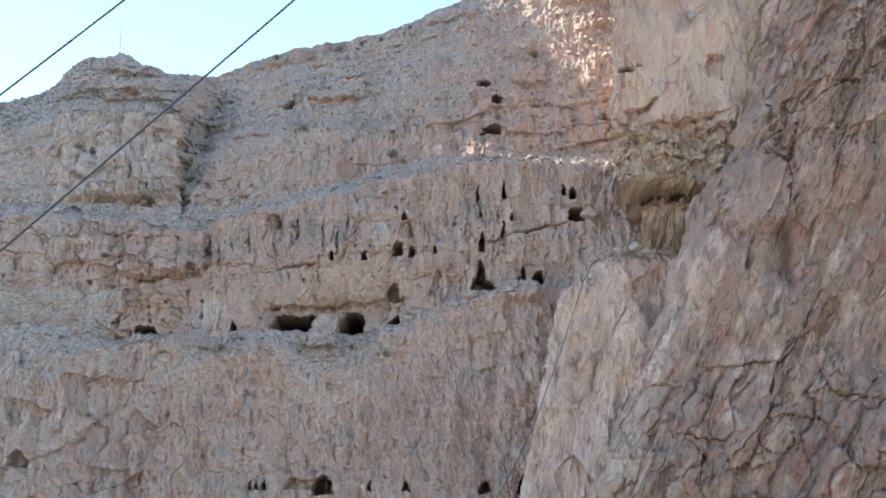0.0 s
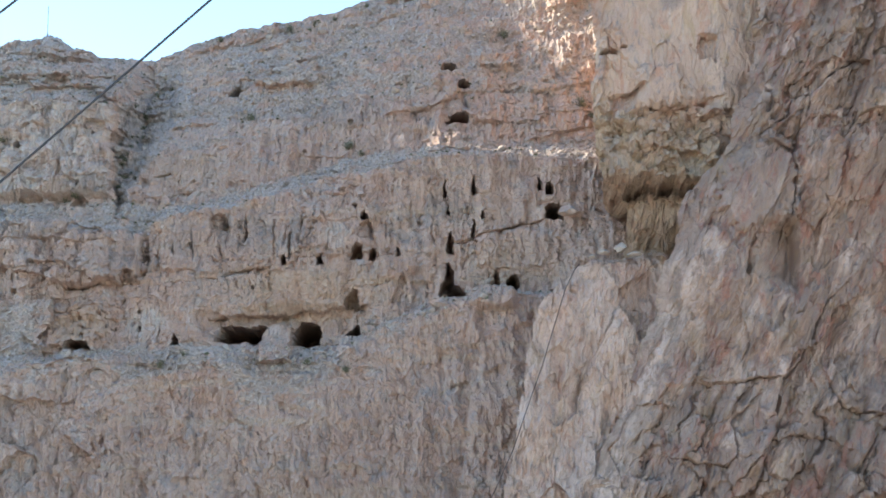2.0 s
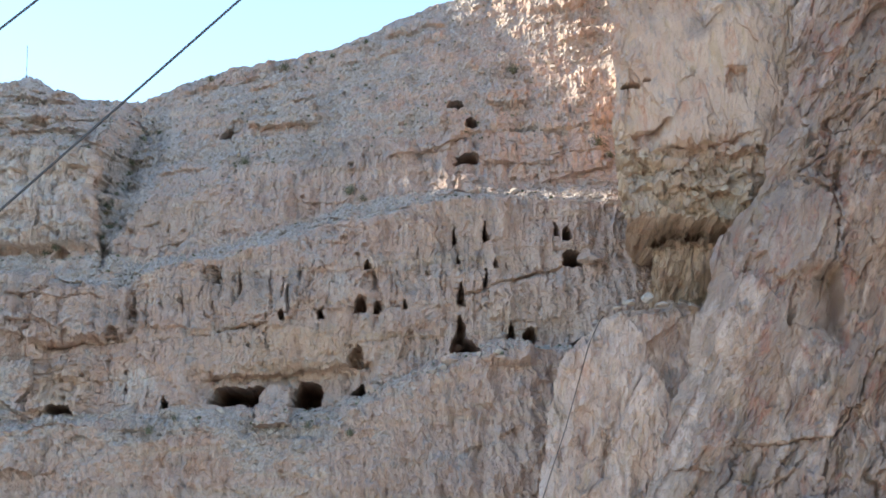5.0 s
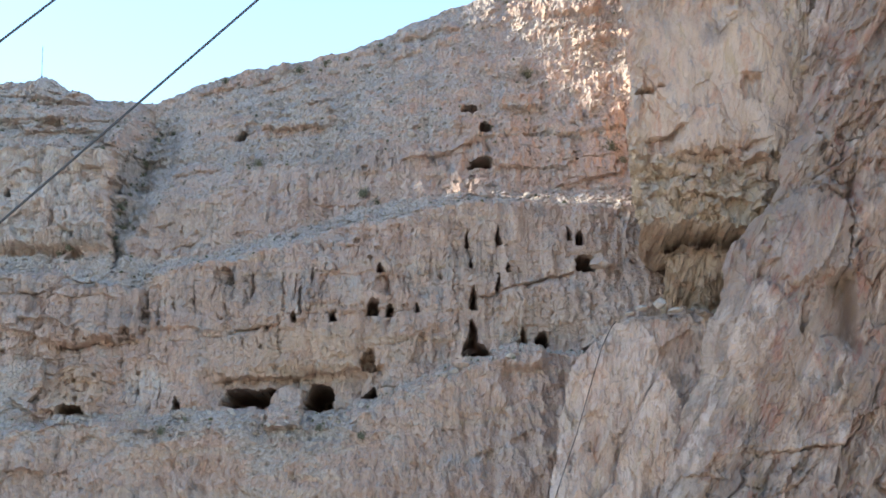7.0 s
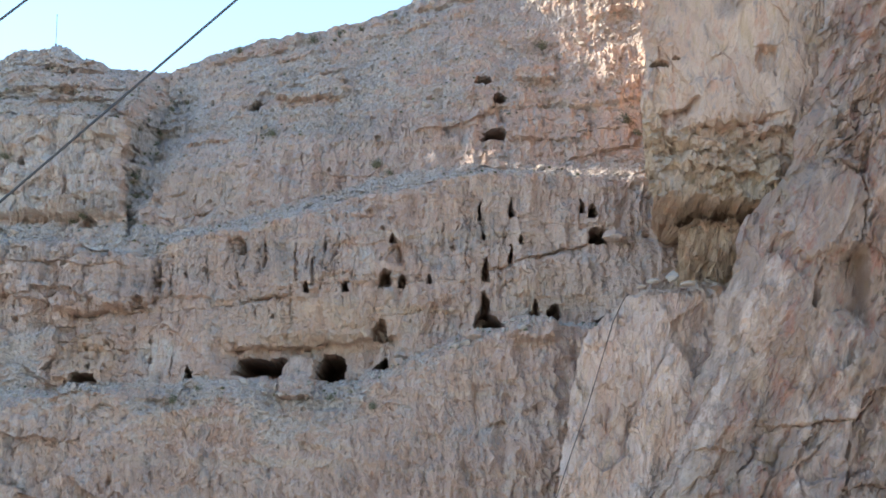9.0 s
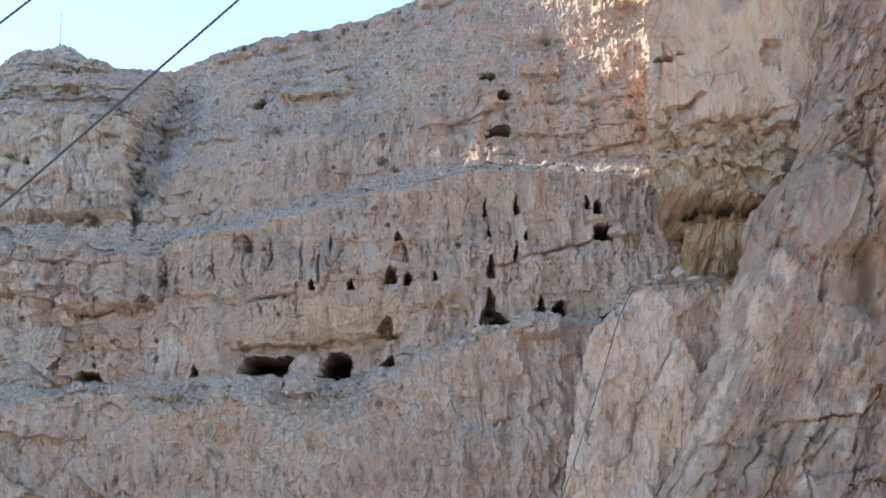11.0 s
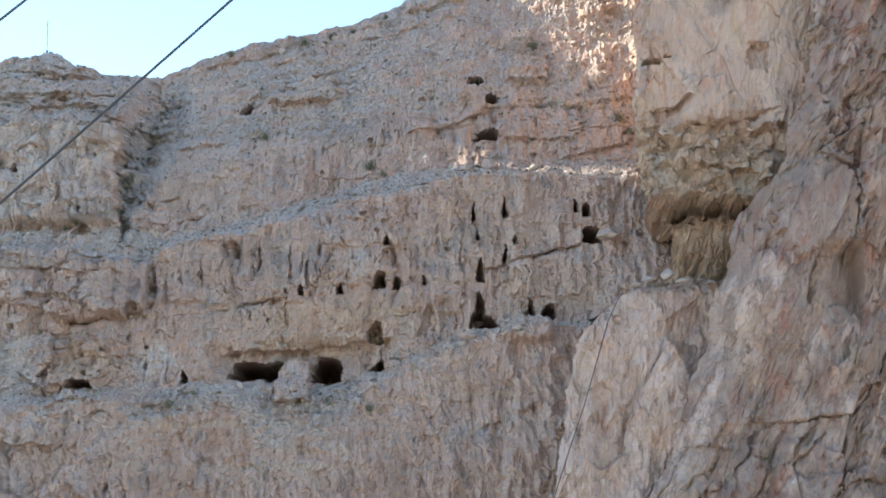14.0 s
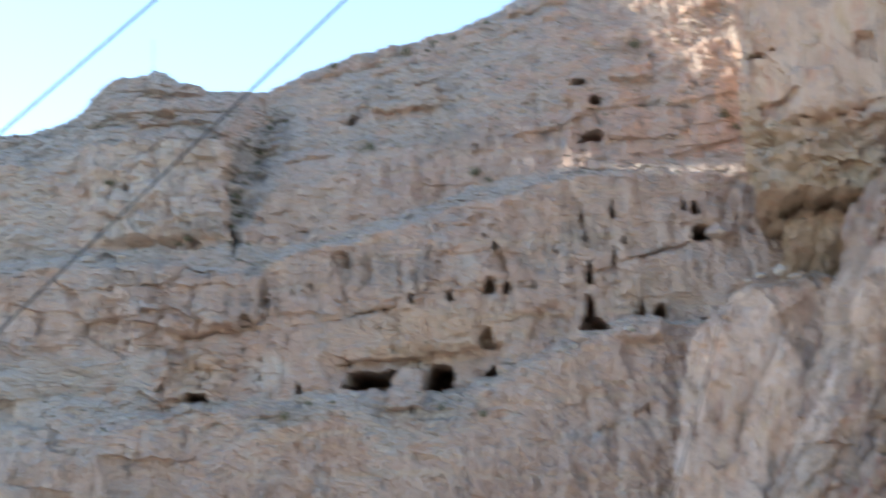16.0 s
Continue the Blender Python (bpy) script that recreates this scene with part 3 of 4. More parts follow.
for cx, foot, w, h, head, lean, back in CAVES + SLITS + JOINTS + LOWER_HOLES:
    c = near_columns(cx - w, cx + w)
    my[:, c] += 2.0 * back * mouth(mx[:, c], mz[:, c], cx, foot, w, h, head, lean, 0.3 if w > 1 else 0.16, 0.12 if w > 2 * h else 0.35)
# the narrow ledge low on the wall
my += calm * 0.45 * ledge(mx, mz, -26, 19.0, -8, 19.4, 0.7, 0.4) * below

# the pillar's faint paleness at px_, pz_ stands for light falling on it
pale = np.clip(0.55 * face + 0.3 * (1 - step(-42, -30, mx)) + hollow(mx, mz, -25.60, 36.61, 3.6, 3.2, 0.5, 2) + 0.1 * hollow(mx, mz, px_, pz_, 3, 4, 0.3, 3) + hollow(mx, mz, -11.09, 31.79, 4.5, 1.2, 0.5, 2) + 0.6 * hollow(mx, mz, -7.49, 45.45, 3, 3, 0.5, 2), 0, 1)
ochre = np.clip(hollow(mx, mz, -32.43, 36.2, 5, 4.4, 0.5, 2) + 0.8 * hollow(mx, mz, -10.97, 39.6, 18, 5.5, 0.6, 2) + 0.6 * hollow(mx, mz, 9.5, 42.3, 10, 4.5, 0.6, 2) + 0.6 * hollow(mx, mz, -22.5, 54.0, 12, 5, 0.6, 2) + 0.5 * hollow(mx, mz, -14.0, 66.8, 8, 3.5, 0.5, 2), 0, 1) * cliff
grey = upper * step(-0.02, 0.06, across) * (1 - step(0.55, 1.0, across + 0.3 * fbm(mx / 0.8, mz / 0.8, 69)))
# grey weathered patches: x, z, width, height
for cx, cz, w, h in [ (-16.71, 46.15, 6.29, 4.19), (-11.46, 45.08, 3.67, 3.14), (3.99, 48.81, 4.72, 3.14), (-22.7, 45.08, 3.14, 3.67), (-28.74, 43.34, 4.16, 3.12), (-33.67, 51.95, 6.11, 2.22), (-8.4, 61.17, 9.22, 3.46), (-11.09, 31.55, 7.04, 2.52), (-24.15, 32.62, 6.08, 2.03), (-17.83, 61.42, 3.48, 1.74), (-38.95, 47.39, 5.92, 3.23), (8.79, 70.83, 2.36, 1.77)]:
    grey = np.maximum(grey, hollow(mx, mz, cx, cz, w, h, 0.6, 2))
# steep walls and cave sides are rough too
mx2 = mx + (0.2 + 0.5 * np.exp(-((mx - gx) / 0.7) ** 2) * upper) * fbm(my / 1.3, mz / 1.1, 45, 4) * calm
mountain = sheet("ground_mountain", mx2, my, mz, FAR, {"rubble": ml, "pale": pale, "ochre": ochre, "grey": grey})
tagged(mountain, "shaded tan limestone mountainside with ledges, scree and caves", "mountain", kind="structure")


# ---- the valley floor, out of sight, which throws sunlight back at the cliffs ----
gx_, gy_ = np.meshgrid(np.concatenate([[-4000, -1000], np.linspace(-300, 300, 61), [1000, 4000]]), np.concatenate([[-4000, -1000], np.linspace(-300, 300, 61), [1000, 4000]]))
gz_ = np.where((np.abs(gx_) < 290) & (np.abs(gy_) < 290), 0.7 * fbm(gx_ / 40, gy_ / 40, 3), 0) - 0.8
valley = sheet("ground_valley", gx_, gy_, gz_, SAND, {"rubble": np.ones(gx_.shape), "pale": np.zeros(gx_.shape), "ochre": np.zeros(gx_.shape)})
tagged(valley, "unseen dry stony valley floor, pale to bounce light onto the cliffs", "ground", kind="structure")


# ---- the near cliffs ----
def buttress(name, edge, depth, wide, turn, material, seed, rough, layers, extra=None, fine=0.08, round_=1.2, rise=1.2, big=1.4, edge_calm=1.0, ragged=0.35):
    """A cliff that ends at a free edge (x by z) and runs on to the right; its left flank turns back into the mountain."""
    edge = sorted((p[2], p[0]) for p in edge)
    z = np.concatenate([np.linspace(-0.5, 11.5, 14), np.arange(12, 72.5, fine), np.linspace(73, 84, 10)])
    a = np.concatenate([-np.linspace(1, 0.02, 26) ** 2 * 22, np.arange(0, wide, fine), np.linspace(wide + 0.5, wide + 60, 30)])
    A, Z = np.meshgrid(a, z)
    X0 = np.interp(Z, [e[0] for e in edge], [e[1] for e in edge]) + ragged * fbm(Z / 1.6, Z * 0, seed, 5)
    face = np.maximum(A, 0)
    X = X0 + face - np.minimum(A, 0) * 0.22
    c, s = math.cos(turn), math.sin(turn)
    U, V = X * c - Z * s, X * s + Z * c
    Y = np.interp(Z + 0.5 * fbm(X / 1.3, Z / 3, seed + 14, 4) + 0.25 * facets(X / 1.6, Z / 2.5, seed + 15)[0], *zip(*sorted((p[2], p[1]) for p in depth))) + rise * (1 + 0.3 * step(42, 34, Z)) * np.exp(-face / round_) - np.minimum(A, 0)
    U, V = U + 0.35 * fbm(U / 1.5, V / 3, seed + 8, 4), V + 0.6 * fbm(U / 2, V / 3, seed + 9, 4)
    push = 1.4 * fbm(U / 6, V / 9, seed + 1, 3) + rough * (0.8 * fbm(U / 1.5, V / 5, seed + 2, 6) + 0.2 * fbm(U / 0.35, V / 0.6, seed + 12, 3))
    broken = 0.35 + 0.65 * step(-0.25, 0.35, value(U / 3.1, V / 4.2, seed + 17))
    push += rough * (big * facets(U / 3.6, V / 7, seed + 3)[0] + broken * (0.42 * facets(U / 1.2, V / 3.4, seed + 4)[0] + 0.36 * facets(U / 0.5, V / 1.7, seed + 5)[0]) + 0.26 * facets(U / 0.28, V / 0.8, seed + 6)[0] + 0.22 * np.abs(fbm(U / 0.45, V / 2.2, seed + 18, 3)))
    if extra:
        push = extra(X, Z, push)
    flank = np.clip(1 + A / 3, 0.25, 1) * (edge_calm + (1 - edge_calm) * np.clip(face / 2.5, 0, 1))
    Y = Y + push * flank
    X = X + np.where(A < 0, 0.15 * push, 0)
    Z = Z + 0.32 * fbm(X / 0.9, Y / 0.9, seed + 16, 4) * step(2, 8, Z)
    X, Y, Z = (np.concatenate([g, g[-1:] + d], 0) for g, d in ((X, 0), (Y, 30), (Z, 1.5)))
    return sheet(name, X, Y, Z, material, layers(X, Z))


def yellow_extra(x, z, push):
    plain_face = hollow(x, z, 25.6, 62.5, 15, 13.5, 0.35, 4)
    push = push * (1 - 0.72 * plain_face) + 0.25 * plain_face * facets((x + 0.3 * z) / 2.6, z / 4.5, 93)[0]
    # narrow holes, a squared niche, a hollow under a brow, and a smooth panel that ends over the rubble
    push += 1.6 * mouth(x, z, 18.9, 60.76, 1.5, 0.5, 0.9, 0.2, 0.15) + 0.9 * mouth(x, z, 20.3, 61.3, 0.8, 0.26, 0.8, 0.0, 0.12)
    push += 0.8 * mouth(x, z, 28.36, 60.1, 1.6, 2.5, 0.9, 0.1, 0.5, 0.1) + 0.5 * ledge(x, z, 27.5, 62.6, 29.2, 62.6, 1.3, 0.15)
    push += 1.5 * ledge(x, z, 18.9, 56.7, 22.1, 57.5, 2.2)
    push -= 0.5 * hollow(x, z, 23.4, 57.4, 4.0, 4.4, 0.07, 7)
    push += 1.3 * ledge(x, z, 21.4, 55.1, 26.7, 55.7, 1.2) + 1.1 * ledge(x, z, 26.7, 55.7, 29.6, 56.7, 1.3)
    push += 0.8 * ledge(x, z, 18.2, 53.2, 22.5, 53.6, 0.8) + 0.7 * ledge(x, z, 23.5, 51.6, 28.0, 52.2, 0.8)
    rubbly = step(46.8, 47.5, z) * (1 - step(54.8, 56.2, z + 0.6 * fbm(x / 1.5, z / 1.5, 94)))
    w, v = x + 0.25 * fbm(x / 1.2, z / 1.2, 95), z + 0.25 * fbm(x / 1.2, z / 1.2, 96)
    push = push * (1 - 0.3 * rubbly) + rubbly * (0.5 + 1.1 * facets(w / 1.9, v / 1.5, 91)[0] + 0.95 * facets(w / 0.7, v / 0.55, 92)[0] * step(-0.5, 0.3, value(x / 1.6, z / 1.2, 97)) + 0.25 * fbm(x / 0.6, z / 0.5, 98, 4))
    return push


def yellow_layers(x, z):
    stain = hollow(x, z, 25.2, 66.4, 2.6, 2.2, 0.4, 2)
    over = step(40.66, 42.60, z) * (1 - step(51.48, 56.99, z))
    over = np.clip(over + 0.4 * step(0.1, 0.5, fbm(x / 3, z / 5, 77)) * step(51.48, 53.97, z), 0, 1)
    low = 1 - step(38.45, 41.32, z)
    return {"ochre": np.clip(over * (0.75 + 0.4 * fbm(x / 2, z / 2, 71)), 0, 1), "pale": low * np.clip(0.7 + 0.6 * fbm(x / 2.0, z / 5, 72), 0, 1), "grey": np.maximum(stain, 0.3 * step(0.25, 0.6, fbm(x / 3, z / 4, 73)))}


YELLOW_EDGE = [(17.32, 139.00, 79.83), (17.48, 139.00, 70.86), (17.72, 139.00, 65.67), (18.03, 139.00, 61.56), (17.35, 139.00, 57.50), (17.71, 139.00, 51.48), (18.37, 139.00, 48.50), (20.03, 139.00, 47.02), (20.65, 140.00, 46.52), (21.03, 142.00, 42.59), (19.62, 138.00, 41.52), (17.33, 137.00, 40.98), (15.42, 137.00, 40.27), (13.07, 136.50, 37.91), (11.59, 136.00, 36.20), (10.60, 136.00, 31.76), (9.17, 135.00, 23.46), (7.45, 134.00, 16.33), (5.05, 132.00, 5.28)]
YELLOW_DEPTH = [(0, 128, -1), (20.14, 131.00, 5.40), (14.08, 133.00, 16.36), (14.63, 135.50, 31.72), (14.90, 136.50, 40.29), (17.52, 138.50, 41.16), (21.57, 145.50, 42.45), (23.49, 148.50, 47.15), (22.96, 141.60, 47.02), (22.63, 139.50, 47.11), (22.54, 138.60, 48.91), (22.69, 138.60, 54.38), (23.18, 139.50, 66.87), (0, 142, 72)]
yellow = buttress("cliff_yellow", YELLOW_EDGE, YELLOW_DEPTH, 27, 0.12, CREAM, 30, 0.9, yellow_layers, yellow_extra)
tagged(yellow, "cream and ochre cliff with an overhang above a ledge", "cliff", kind="structure")


def groove(x, z, points, width):
    """1 along a broken line of places."""
    x, z = x + 0.14 * fbm(x * 1.3, z * 1.3, 61), z + 0.14 * fbm(x * 1.3, z * 1.3, 62)
    near, side = np.full(x.shape, 99.0), np.zeros(x.shape)
    for (ax, _, az), (bx, _, bz) in zip(points, points[1:]):
        s = np.clip(((x - ax) * (bx - ax) + (z - az) * (bz - az)) / ((bx - ax) ** 2 + (bz - az) ** 2), 0, 1)
        dist = np.hypot(x - ax - s * (bx - ax), z - az - s * (bz - az))
        side = np.where(dist < near, np.sign((x - ax) * (bz - az) - (z - az) * (bx - ax)), side)
        near = np.minimum(near, dist)
    broken = 0.35 + 0.65 * step(-0.3, 0.4, value(x * 0.9, z * 0.9, 64))
    return broken * np.exp(-(near / width) ** 2), side * np.exp(-near / 1.6)


RED_JOINTS = [
    [(42.66, 131.00, 61.83), (40.99, 131.00, 58.31), (38.51, 131.00, 57.06), (36.72, 131.00, 55.29), (34.56, 131.00, 54.58), (34.12, 131.00, 52.82), (31.75, 131.00, 51.36)],
    [(32.86, 131.00, 50.37), (34.07, 131.00, 49.66), (34.48, 131.00, 47.70), (34.13, 131.00, 44.81), (33.44, 131.00, 42.64)],
    [(26.19, 131.00, 28.92), (29.68, 131.00, 29.14), (32.77, 131.00, 29.32), (34.22, 131.00, 30.88), (36.28, 131.00, 35.56), (37.28, 131.00, 36.55)],
    [(23.17, 131.00, 22.17), (26.86, 131.00, 21.48), (27.61, 131.00, 22.61), (27.50, 131.00, 25.60), (29.20, 131.00, 27.19)],
    [(27.52, 131.00, 20.30), (29.00, 131.00, 21.96), (30.62, 131.00, 23.75), (32.55, 131.00, 24.23), (34.86, 131.00, 24.32), (36.20, 131.00, 23.66)],
    [(36.44, 131.00, 28.65), (37.27, 131.00, 26.52), (40.76, 131.00, 26.04)]]


def egg(x, z):
    """The rounded boss that leans out of the cliff."""
    return hollow(x - 0.12 * (z - 46.8), z, 31.3, 46.6, 6.4, 9.2, 0.12, 2.4)


def red_extra(x, z, push):
    boss = egg(x, z)
    push = push * (1 - 0.4 * boss) - 0.9 * boss
    # the cliff turns away under the boss
    turned = step(30.3, 30.9, x + 0.4 * fbm(z / 1.2, x / 2, 59)) * (1 - step(33.9, 34.6, x)) * step(36.0, 38.5, z) * (1 - step(42.6, 43.6, z))
    push = push * (1 - 0.4 * turned) + turned * 2.8 * np.clip((x - 30.4) / 3.8, 0, 1)
    # rounded blocks low down, tall and leaning, of uneven size
    low = 1 - step(26.8, 30.2, z + 0.7 * fbm(x / 3, z / 3, 56))
    w, v = x + 0.9 * fbm(x / 2.2, z / 2.2, 57, 5), z + 0.9 * fbm(x / 2.2, z / 2.2, 58, 5)
    tilt, rim = facets((w - 0.55 * v) / 2.3, v / 4.2, 55)
    small = facets((w - 0.4 * v) / 1.1, v / 1.6, 54)[0]
    push = push * (1 - 0.15 * low) + low * (1.3 * tilt - 0.5 * np.sqrt(np.clip(rim, 0, 0.6)) + 0.35 * small * step(-0.2, 0.3, value(x / 2.2, z / 2.2, 53)) + 0.3)
    high = step(49, 53, z + 0.8 * fbm(x / 3, z / 3, 51))
    lean = x - 0.42 * z
    push += high * (0.9 * facets(lean / 1.5, z / 2.4, 52)[0] + 0.5 * facets(lean / 0.7, z / 1.1, 50)[0])
    for joint in RED_JOINTS:
        cut, shoulder = groove(x, z, joint, 0.09)
        push = push + 0.6 * cut + 0.3 * shoulder
    return push


def red_layers(x, z):
    inside = x - np.interp(z, *zip(*sorted((p[2], p[0]) for p in RED_EDGE)))
    fringe = (1 - step(1.0, 6.5, inside + 1.5 * fbm(x / 2, z / 4, 86))) * (1 - step(38, 44, z))
    veins = step(0.1, 0.45, fbm((x - z * 0.45) / 0.9, z / 5, 85, 5))
    return {"ochre": np.clip(0.35 * step(0.1, 0.6, fbm((x - z * 0.45) / 2, z / 5, 81)) + 0.35 * fringe, 0, 1), "pale": np.clip(0.5 * step(0.1, 0.55, fbm((x - z * 0.45) / 2.0, z / 5, 82)) + 0.35 * veins + 0.5 * fringe, 0, 1), "grey": np.clip(0.5 * egg(x, z) * step(-0.4, 0.3, fbm(x / 2, z / 3, 83)) + 0.5 * step(0.1, 0.5, fbm((x - z * 0.45) / 2, z / 4, 84)), 0, 1)}


RED_EDGE = [(35.18, 132.00, 76.81), (33.63, 132.00, 68.30), (32.66, 132.00, 64.35), (31.71, 132.00, 59.47), (30.40, 132.00, 54.65), (28.46, 132.00, 49.89), (25.35, 132.00, 46.59), (24.49, 132.00, 44.02), (23.58, 132.00, 41.47), (22.79, 132.00, 39.39), (21.64, 132.00, 34.13), (19.37, 132.00, 28.72), (17.10, 131.00, 23.36), (13.98, 130.00, 16.44), (9.12, 128.00, 5.73)]
RED_DEPTH = [(0, 124, -1), (25.61, 126.00, 5.95), (26.41, 128.00, 16.49), (27.47, 130.50, 31.28), (28.18, 131.50, 45.09), (28.81, 132.00, 59.47), (0, 134, 72)]
red = buttress("cliff_red", RED_EDGE, RED_DEPTH, 32, 0.42, RED, 50, 0.8, red_layers, red_extra, round_=2.4, rise=3.4, big=2.2, edge_calm=0.45, ragged=0.6)
tagged(red, "reddish brown fractured cliff of steep slabs and blocks", "cliff", kind="structure")


# ---- an unseen ridge added beside the valley, shaped to shade the mountain ----
rx_, ry_ = np.meshgrid(np.linspace(-260, -125, 60), np.linspace(60, 300, 460))
# the crest heights are set by where sun should reach the mountain
top = np.interp(ry_, [60, 110, 135, 150, 156, 161, 170, 181, 183.8, 184.8, 187.2, 188, 193, 196, 199, 202, 206, 212, 222, 240, 300], [4, 12, 60, 115, 155, 178, 176, 160, 150, 137.5, 137.5, 152, 154, 156, 159, 163, 166, 168, 110, 40, 5]) + 3.2 * fbm(ry_ / 2.2, rx_ / 40, 90, 5)
rz_ = top * np.exp(-((rx_ + 160) / np.where(rx_ > -160, 17, 45)) ** 2) - 1.5 + 1.5 * fbm(rx_ / 8, ry_ / 8, 91)
ridge = sheet("shade_ridge", rx_, ry_, rz_, FAR, {"rubble": 0.5 + 0.5 * fbm(rx_ / 9, ry_ / 9, 92), "pale": 0 * rx_, "ochre": 0 * rx_})
tagged(ridge, "unseen bare stony ridge added beside the valley to shade the mountain", "ridge", kind="structure")


# ---- things ----
def surface(x, z):
    """The mountain's y at x and z."""
    c = int(np.argmin(np.abs(xs - x)))
    return float(np.interp(z, mz[:-8, c], my[:-8, c]))


def line(name, points, radius, material, parent=None, sag=0.0, count=24):
    """A round line through points."""
    bm = bmesh.new()
    pts = [Vector(p) for p in points]
    if len(pts) == 2:
        a, b = pts
        pts = [a.lerp(b, s / count) - Vector((0, 0, sag * 4 * s / count * (1 - s / count))) for s in range(count + 1)]
    rings = []
    for k, p in enumerate(pts):
        way = (pts[min(k + 1, len(pts) - 1)] - pts[max(k - 1, 0)]).normalized()
        side = way.cross(Vector((0, 1, 0.1))).normalized()
        other = way.cross(side)
        rings.append([bm.verts.new(p + radius * (side * math.cos(q) + other * math.sin(q))) for q in [j * math.tau / 8 for j in range(8)]])
    for r, s in zip(rings, rings[1:]):
        for j in range(8):
            bm.faces.new((r[j], r[(j + 1) % 8], s[(j + 1) % 8], s[j]))
    bm.faces.new(rings[0][::-1]), bm.faces.new(rings[-1])
    bmesh.ops.recalc_face_normals(bm, faces=bm.faces)
    return part(name, bm, material, parent, smooth=True)


cable = line("ropeway_cable", [(-63.96, 128.00, 20.29), (40.65, 150.00, 125.89)], 0.115, STEEL, sag=0.5, count=60)
tagged(cable, "dark steel ropeway cable stretched across the gorge", "cable", "ropeway cables")
cable = line("ropeway_cable", [(-69.54, 128.00, 33.83), (41.14, 150.00, 137.53)], 0.115, STEEL, sag=0.6, count=60)
tagged(cable, "dark steel ropeway cable stretched across the gorge", "cable", "ropeway cables")
rope = line("hanging_rope", [(15.41, 136.00, 40.16), (14.91, 135.00, 39.59), (13.93, 134.40, 37.64), (12.85, 133.80, 34.32), (11.64, 133.20, 30.61), (10.26, 132.50, 26.96), (8.96, 131.80, 23.38), (7.32, 131.00, 19.87), (5.85, 130.30, 17.11), (3.72, 129.50, 13.49), (0.68, 128.00, 7.77)], 0.04, ROPE)
tagged(rope, "thin dark rope hanging down the cream cliff", "rope")

mast = new("radio_mast")
mx0, mz0 = -41.60, 72.62
mast.location = (mx0, surface(mx0, mz0 - 0.3), mz0 - 0.3)
line("pole", [(0, 0, -0.4), (0, 0, 3.6)], 0.035, MAST, mast, count=4)
line("base", [(0, 0, -0.4), (0, 0, 0.25)], 0.12, MAST, mast, count=2)
tagged(mast, "thin grey metal mast on the rocky summit", "mast")


def rock_mesh(seed, flat=0.75, level=2):
    bm = bmesh.new()
    bmesh.ops.create_icosphere(bm, subdivisions=level, radius=1)
    for v in bm.verts:
        p = v.co.copy()
        n = noise.noise(p * 0.9 + Vector((seed * 3.1, 0, 0))) * 0.5 + noise.noise(p * 2.3 + Vector((0, seed, 0))) * 0.22
        d = p * (1 + n)
        for k in range(5):
            normal = Vector((math.sin(seed * 5 + k * 2.4), math.cos(seed * 3 + k * 1.7), math.sin(seed + k * 3.3))).normalized()
            over = d.dot(normal) - 0.72
            if over > 0:
                d = d - normal * over * 0.85
        v.co = Vector((d.x, d.y, d.z * flat))
    return bm


def boulder(x, y, z, w, h, seed, label="", group=""):
    ob = part("boulder", rock_mesh(seed, h / w, 3), FAR if w > 1.55 else STONE, smooth=False)
    ob.matrix_world = Matrix.Translation((x, y, z)) @ Matrix.Diagonal((w / 2, w / 2, w / 2, 1))
    return tagged(ob, label or "weathered grey boulder resting on the scree", "boulder", group)


for seed, (x, z, w, h, label) in enumerate([
        (15.85, 47.65, 2.1, 1.3, "pale rounded boulder beside a dark cave mouth"),
        (5.21, 55.60, 1.6, 1.2, "pale block on the sloping bench"),
        (-4.23, 35.73, 1.6, 0.9, "grey boulder lying on the ledge"),
        (2.81, 38.04, 1.6, 1.0, "grey boulder lying on the ledge")]):
    boulder(x, surface(x, z) - 0.15 if w < 2.5 else surface(x, z - 0.3) - 0.1, z, w, h, seed + 1, label)
for seed, (place, w, h) in enumerate([((17.75, 137.60, 41.51), 1.1, 0.55), ((19.42, 138.20, 41.99), 1.0, 0.95), ((20.56, 138.00, 41.33), 1.5, 0.45), ((16.66, 137.30, 41.03), 0.8, 0.4)]):
    boulder(*place, w, h, seed + 20, "pale stone lying on the cliff ledge", "stones on the ledge")

# boulders on the scree
protos = []
for k in range(6):
    bm = rock_mesh(k + 40, 0.7, 2)
    protos.append(part("boulder", bm, STONE))
rng = random.Random(5)
bands = [(2, 3), (4, 5), (6, 7)]
made = 0
while made < 150:
    low, high = rng.choice(bands + [(6, 7)] * 3)
    x, s = rng.uniform(-56, 21), rng.uniform(0.05, 0.95)
    c = int(np.argmin(np.abs(xs - x)))
    z = line_z[low][c] * (1 - s) + line_z[high][c] * s
    size = 0.16 + 0.4 * rng.random() ** 3
    m = Matrix.Translation((x, surface(x, z) - 0.3 * size, z)) @ pose(0, 0, 0, rng.uniform(-30, 30), rng.uniform(-30, 30), rng.uniform(0, 360)) @ Matrix.Diagonal((size * rng.uniform(0.8, 1.4), size, size, 1))
    ob = protos[made % 6] if made < 6 else protos[made % 6].copy()
    if made >= 6:
        scene.collection.objects.link(ob)
    ob.matrix_world = m
    tagged(ob, "weathered grey boulder lying on the scree slope", "boulder", "boulders on the scree")
    made += 1

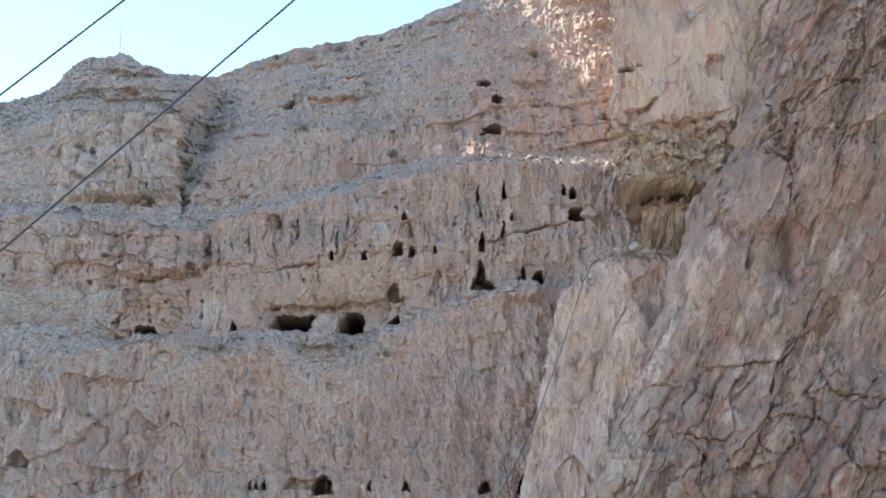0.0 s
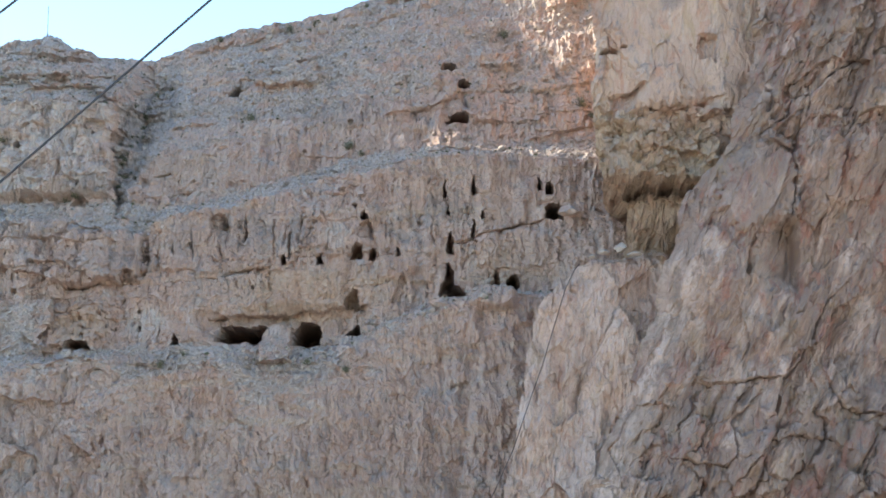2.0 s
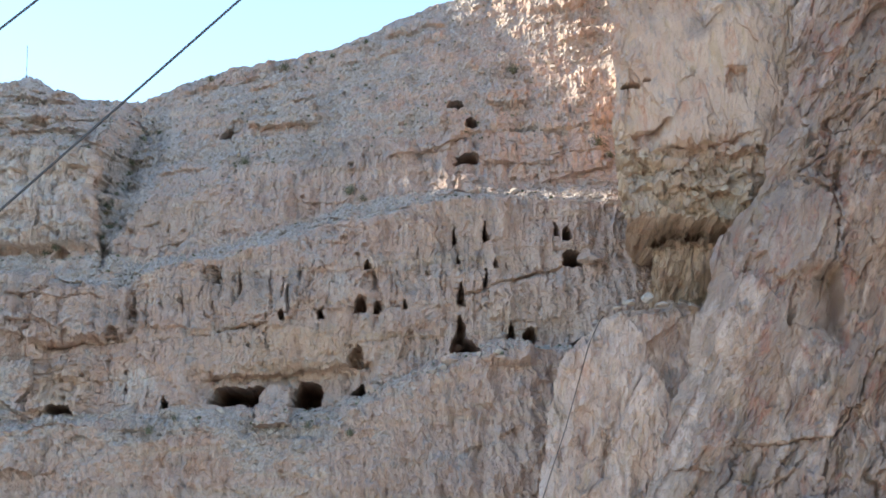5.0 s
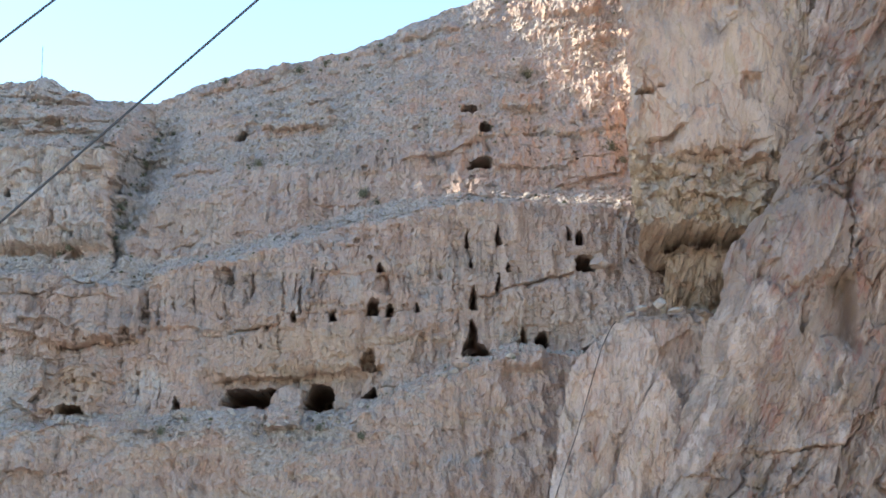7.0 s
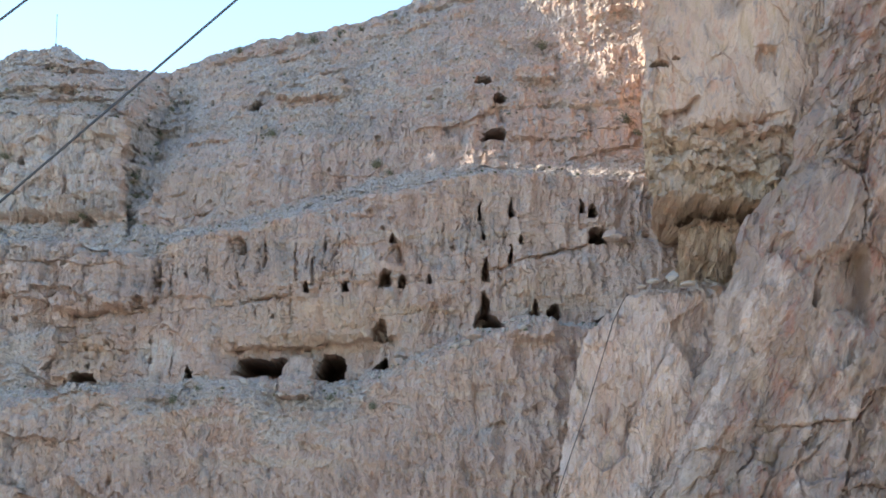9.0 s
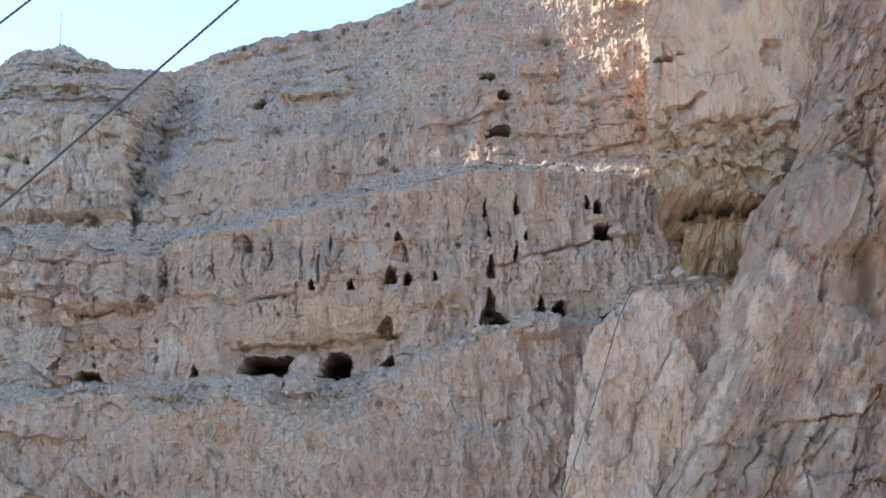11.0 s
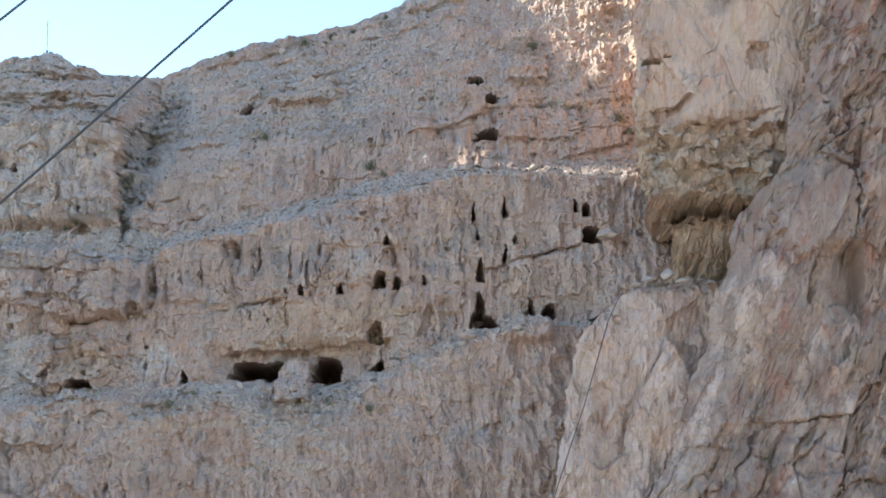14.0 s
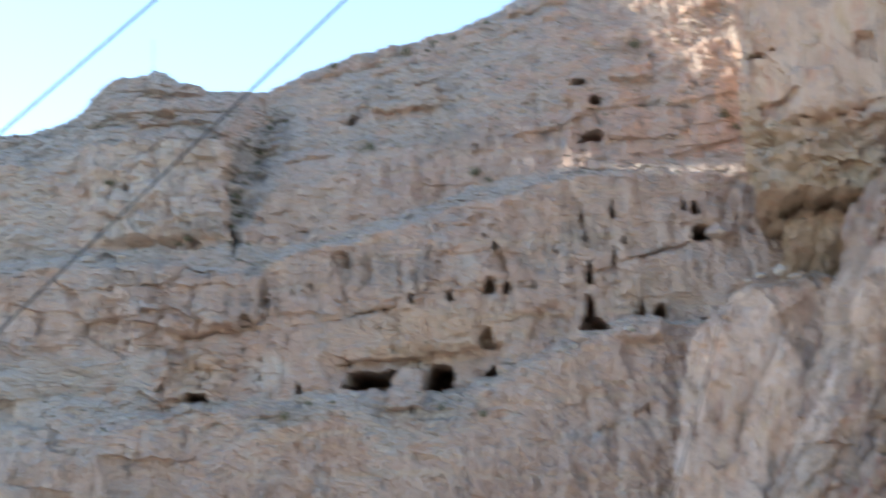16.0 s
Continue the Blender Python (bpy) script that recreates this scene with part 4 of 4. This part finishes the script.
# loose stones, past counting
bm = bmesh.new()
bmesh.ops.create_icosphere(bm, subdivisions=1, radius=1)
ball = np.array([v.co[:] for v in bm.verts])
ball_faces = np.array([[v.index for v in f.verts] for f in bm.faces])
bm.free()
verts, faces = [], []
gen = np.random.RandomState(3)
for k in range(9000):
    low, high = bands[[0, 1, 2, 2, 2][gen.randint(5)]]
    x, s = gen.uniform(-64, 21), gen.uniform(0, 1)
    c = int((x + 68) / 0.1) + 60
    z = line_z[low][c] * (1 - s) + line_z[high][c] * s
    size = 0.05 + 0.18 * gen.rand() ** 3.5
    shape = ball * gen.uniform(0.6, 1.3, (12, 1)) * gen.uniform(0.6, 1.3, 3) * size
    faces.append(ball_faces + 12 * k)
    verts.append(shape + np.array([x, surface(x, z) - 0.3 * size, z]))
mesh = bpy.data.meshes.new("scree_stones")
mesh.from_pydata(np.concatenate(verts).tolist(), [], np.concatenate(faces).tolist())
mesh.materials.append(STONE)
tagged(new("scree_stones", mesh), "countless loose grey stones scattered on the slopes", "scree", kind="stuff")


def shrub(x, z, size, seed):
    """A dry desert bush: twigs from one foot, with many small leaves."""
    r = random.Random(seed)
    root = new("shrub")
    root.location = (x, surface(x, z) - 0.1, z - 0.25 * size)
    stems, leaves = bmesh.new(), bmesh.new()
    for k in range(14):
        a, lean, long = r.uniform(0, math.tau), r.uniform(0.1, 1.1), size * r.uniform(0.5, 1.0)
        tip = Vector((math.cos(a) * math.sin(lean), math.sin(a) * math.sin(lean), math.cos(lean))) * long
        side = tip.cross(Vector((0.3, 0.2, 1))).normalized() * 0.02 * size
        up_ = side.cross(tip).normalized() * 0.02 * size
        foot = [stems.verts.new(v) for v in (side, up_ - side, -up_)]
        end = stems.verts.new(tip)
        for j in range(3):
            stems.faces.new((foot[j], foot[(j + 1) % 3], end))
        for j in range(34):
            c = tip * r.uniform(0.35, 1.05) + Vector((r.gauss(0, 1), r.gauss(0, 1), r.gauss(0, 1))) * 0.13 * size
            u = Vector((r.gauss(0, 1), r.gauss(0, 1), r.gauss(0, 1))).normalized() * 0.07 * size
            w = u.cross(Vector((r.gauss(0, 1), r.gauss(0, 1), r.gauss(0, 1)))).normalized() * 0.035 * size
            leaves.faces.new([leaves.verts.new(c + d) for d in (u, w, -u, -w)])
    part("stems", stems, WOOD, root)
    part("crown", leaves, LEAF, root)
    return tagged(root, "low dry olive-grey shrub growing on the rocky slope", "shrub", "desert shrubs")


# small dry tufts, past counting
tufts = bmesh.new()
r = random.Random(12)
for k in range(600):
    low, high = bands[[0, 1, 2, 2, 2, 2][r.randrange(6)]]
    x, s = r.uniform(-64, 21), r.random()
    c = int((x + 68) / 0.1) + 60
    z = line_z[low][c] * (1 - s) + line_z[high][c] * s
    at, size = Vector((x, surface(x, z) - 0.05, z)), 0.07 + 0.22 * r.random() ** 2
    for j in range(12):
        u = Vector((r.gauss(0, 1), r.gauss(0, 1), abs(r.gauss(0, 1)) + 0.3)).normalized() * size
        w = u.cross(Vector((r.gauss(0, 1), r.gauss(0, 1), r.gauss(0, 1)))).normalized() * 0.3 * size
        tufts.faces.new([tufts.verts.new(at + d) for d in (-w * 0.4, w * 0.4, u * 0.7 + w, u, u * 0.7 - w)])
tagged(part("dry_tufts", tufts, LEAF), "small dry grey-green tufts scattered over the slopes", "dry grass", kind="stuff")

SHRUBS = [(-17.51, 60.68, 1.0), (-14.16, 74.13, 1.1), (-8.96, 75.42, 0.7), (10.49, 71.33, 1.2), (18.35, 61.21, 1.4), (19.34, 59.68, 0.9), (-22.27, 72.84, 0.8), (-11.44, 74.78, 0.8), (-5.23, 76.85, 0.6), (-34.88, 50.82, 1.0), (-35.96, 50.43, 0.8), (-6.50, 56.23, 1.1), (-5.23, 55.32, 0.8), (-43.35, 57.26, 0.9), (-9.86, 32.29, 0.7), (-6.10, 31.57, 0.9), (-23.80, 32.06, 0.8), (14.88, 38.90, 1.0), (-21.67, 33.12, 0.6)]
for k, (x, z, size) in enumerate(SHRUBS):
    shrub(x, z, size, k)

r = random.Random(31)
for k in range(34):
    z = r.uniform(50.3, 66.7)
    row_ = int(np.argmin(np.abs(mz[:, 600] - z)))
    shrub(float(gx[row_, 600]) + r.uniform(0.1, 2.2), z, r.uniform(0.25, 0.6), 60 + k)
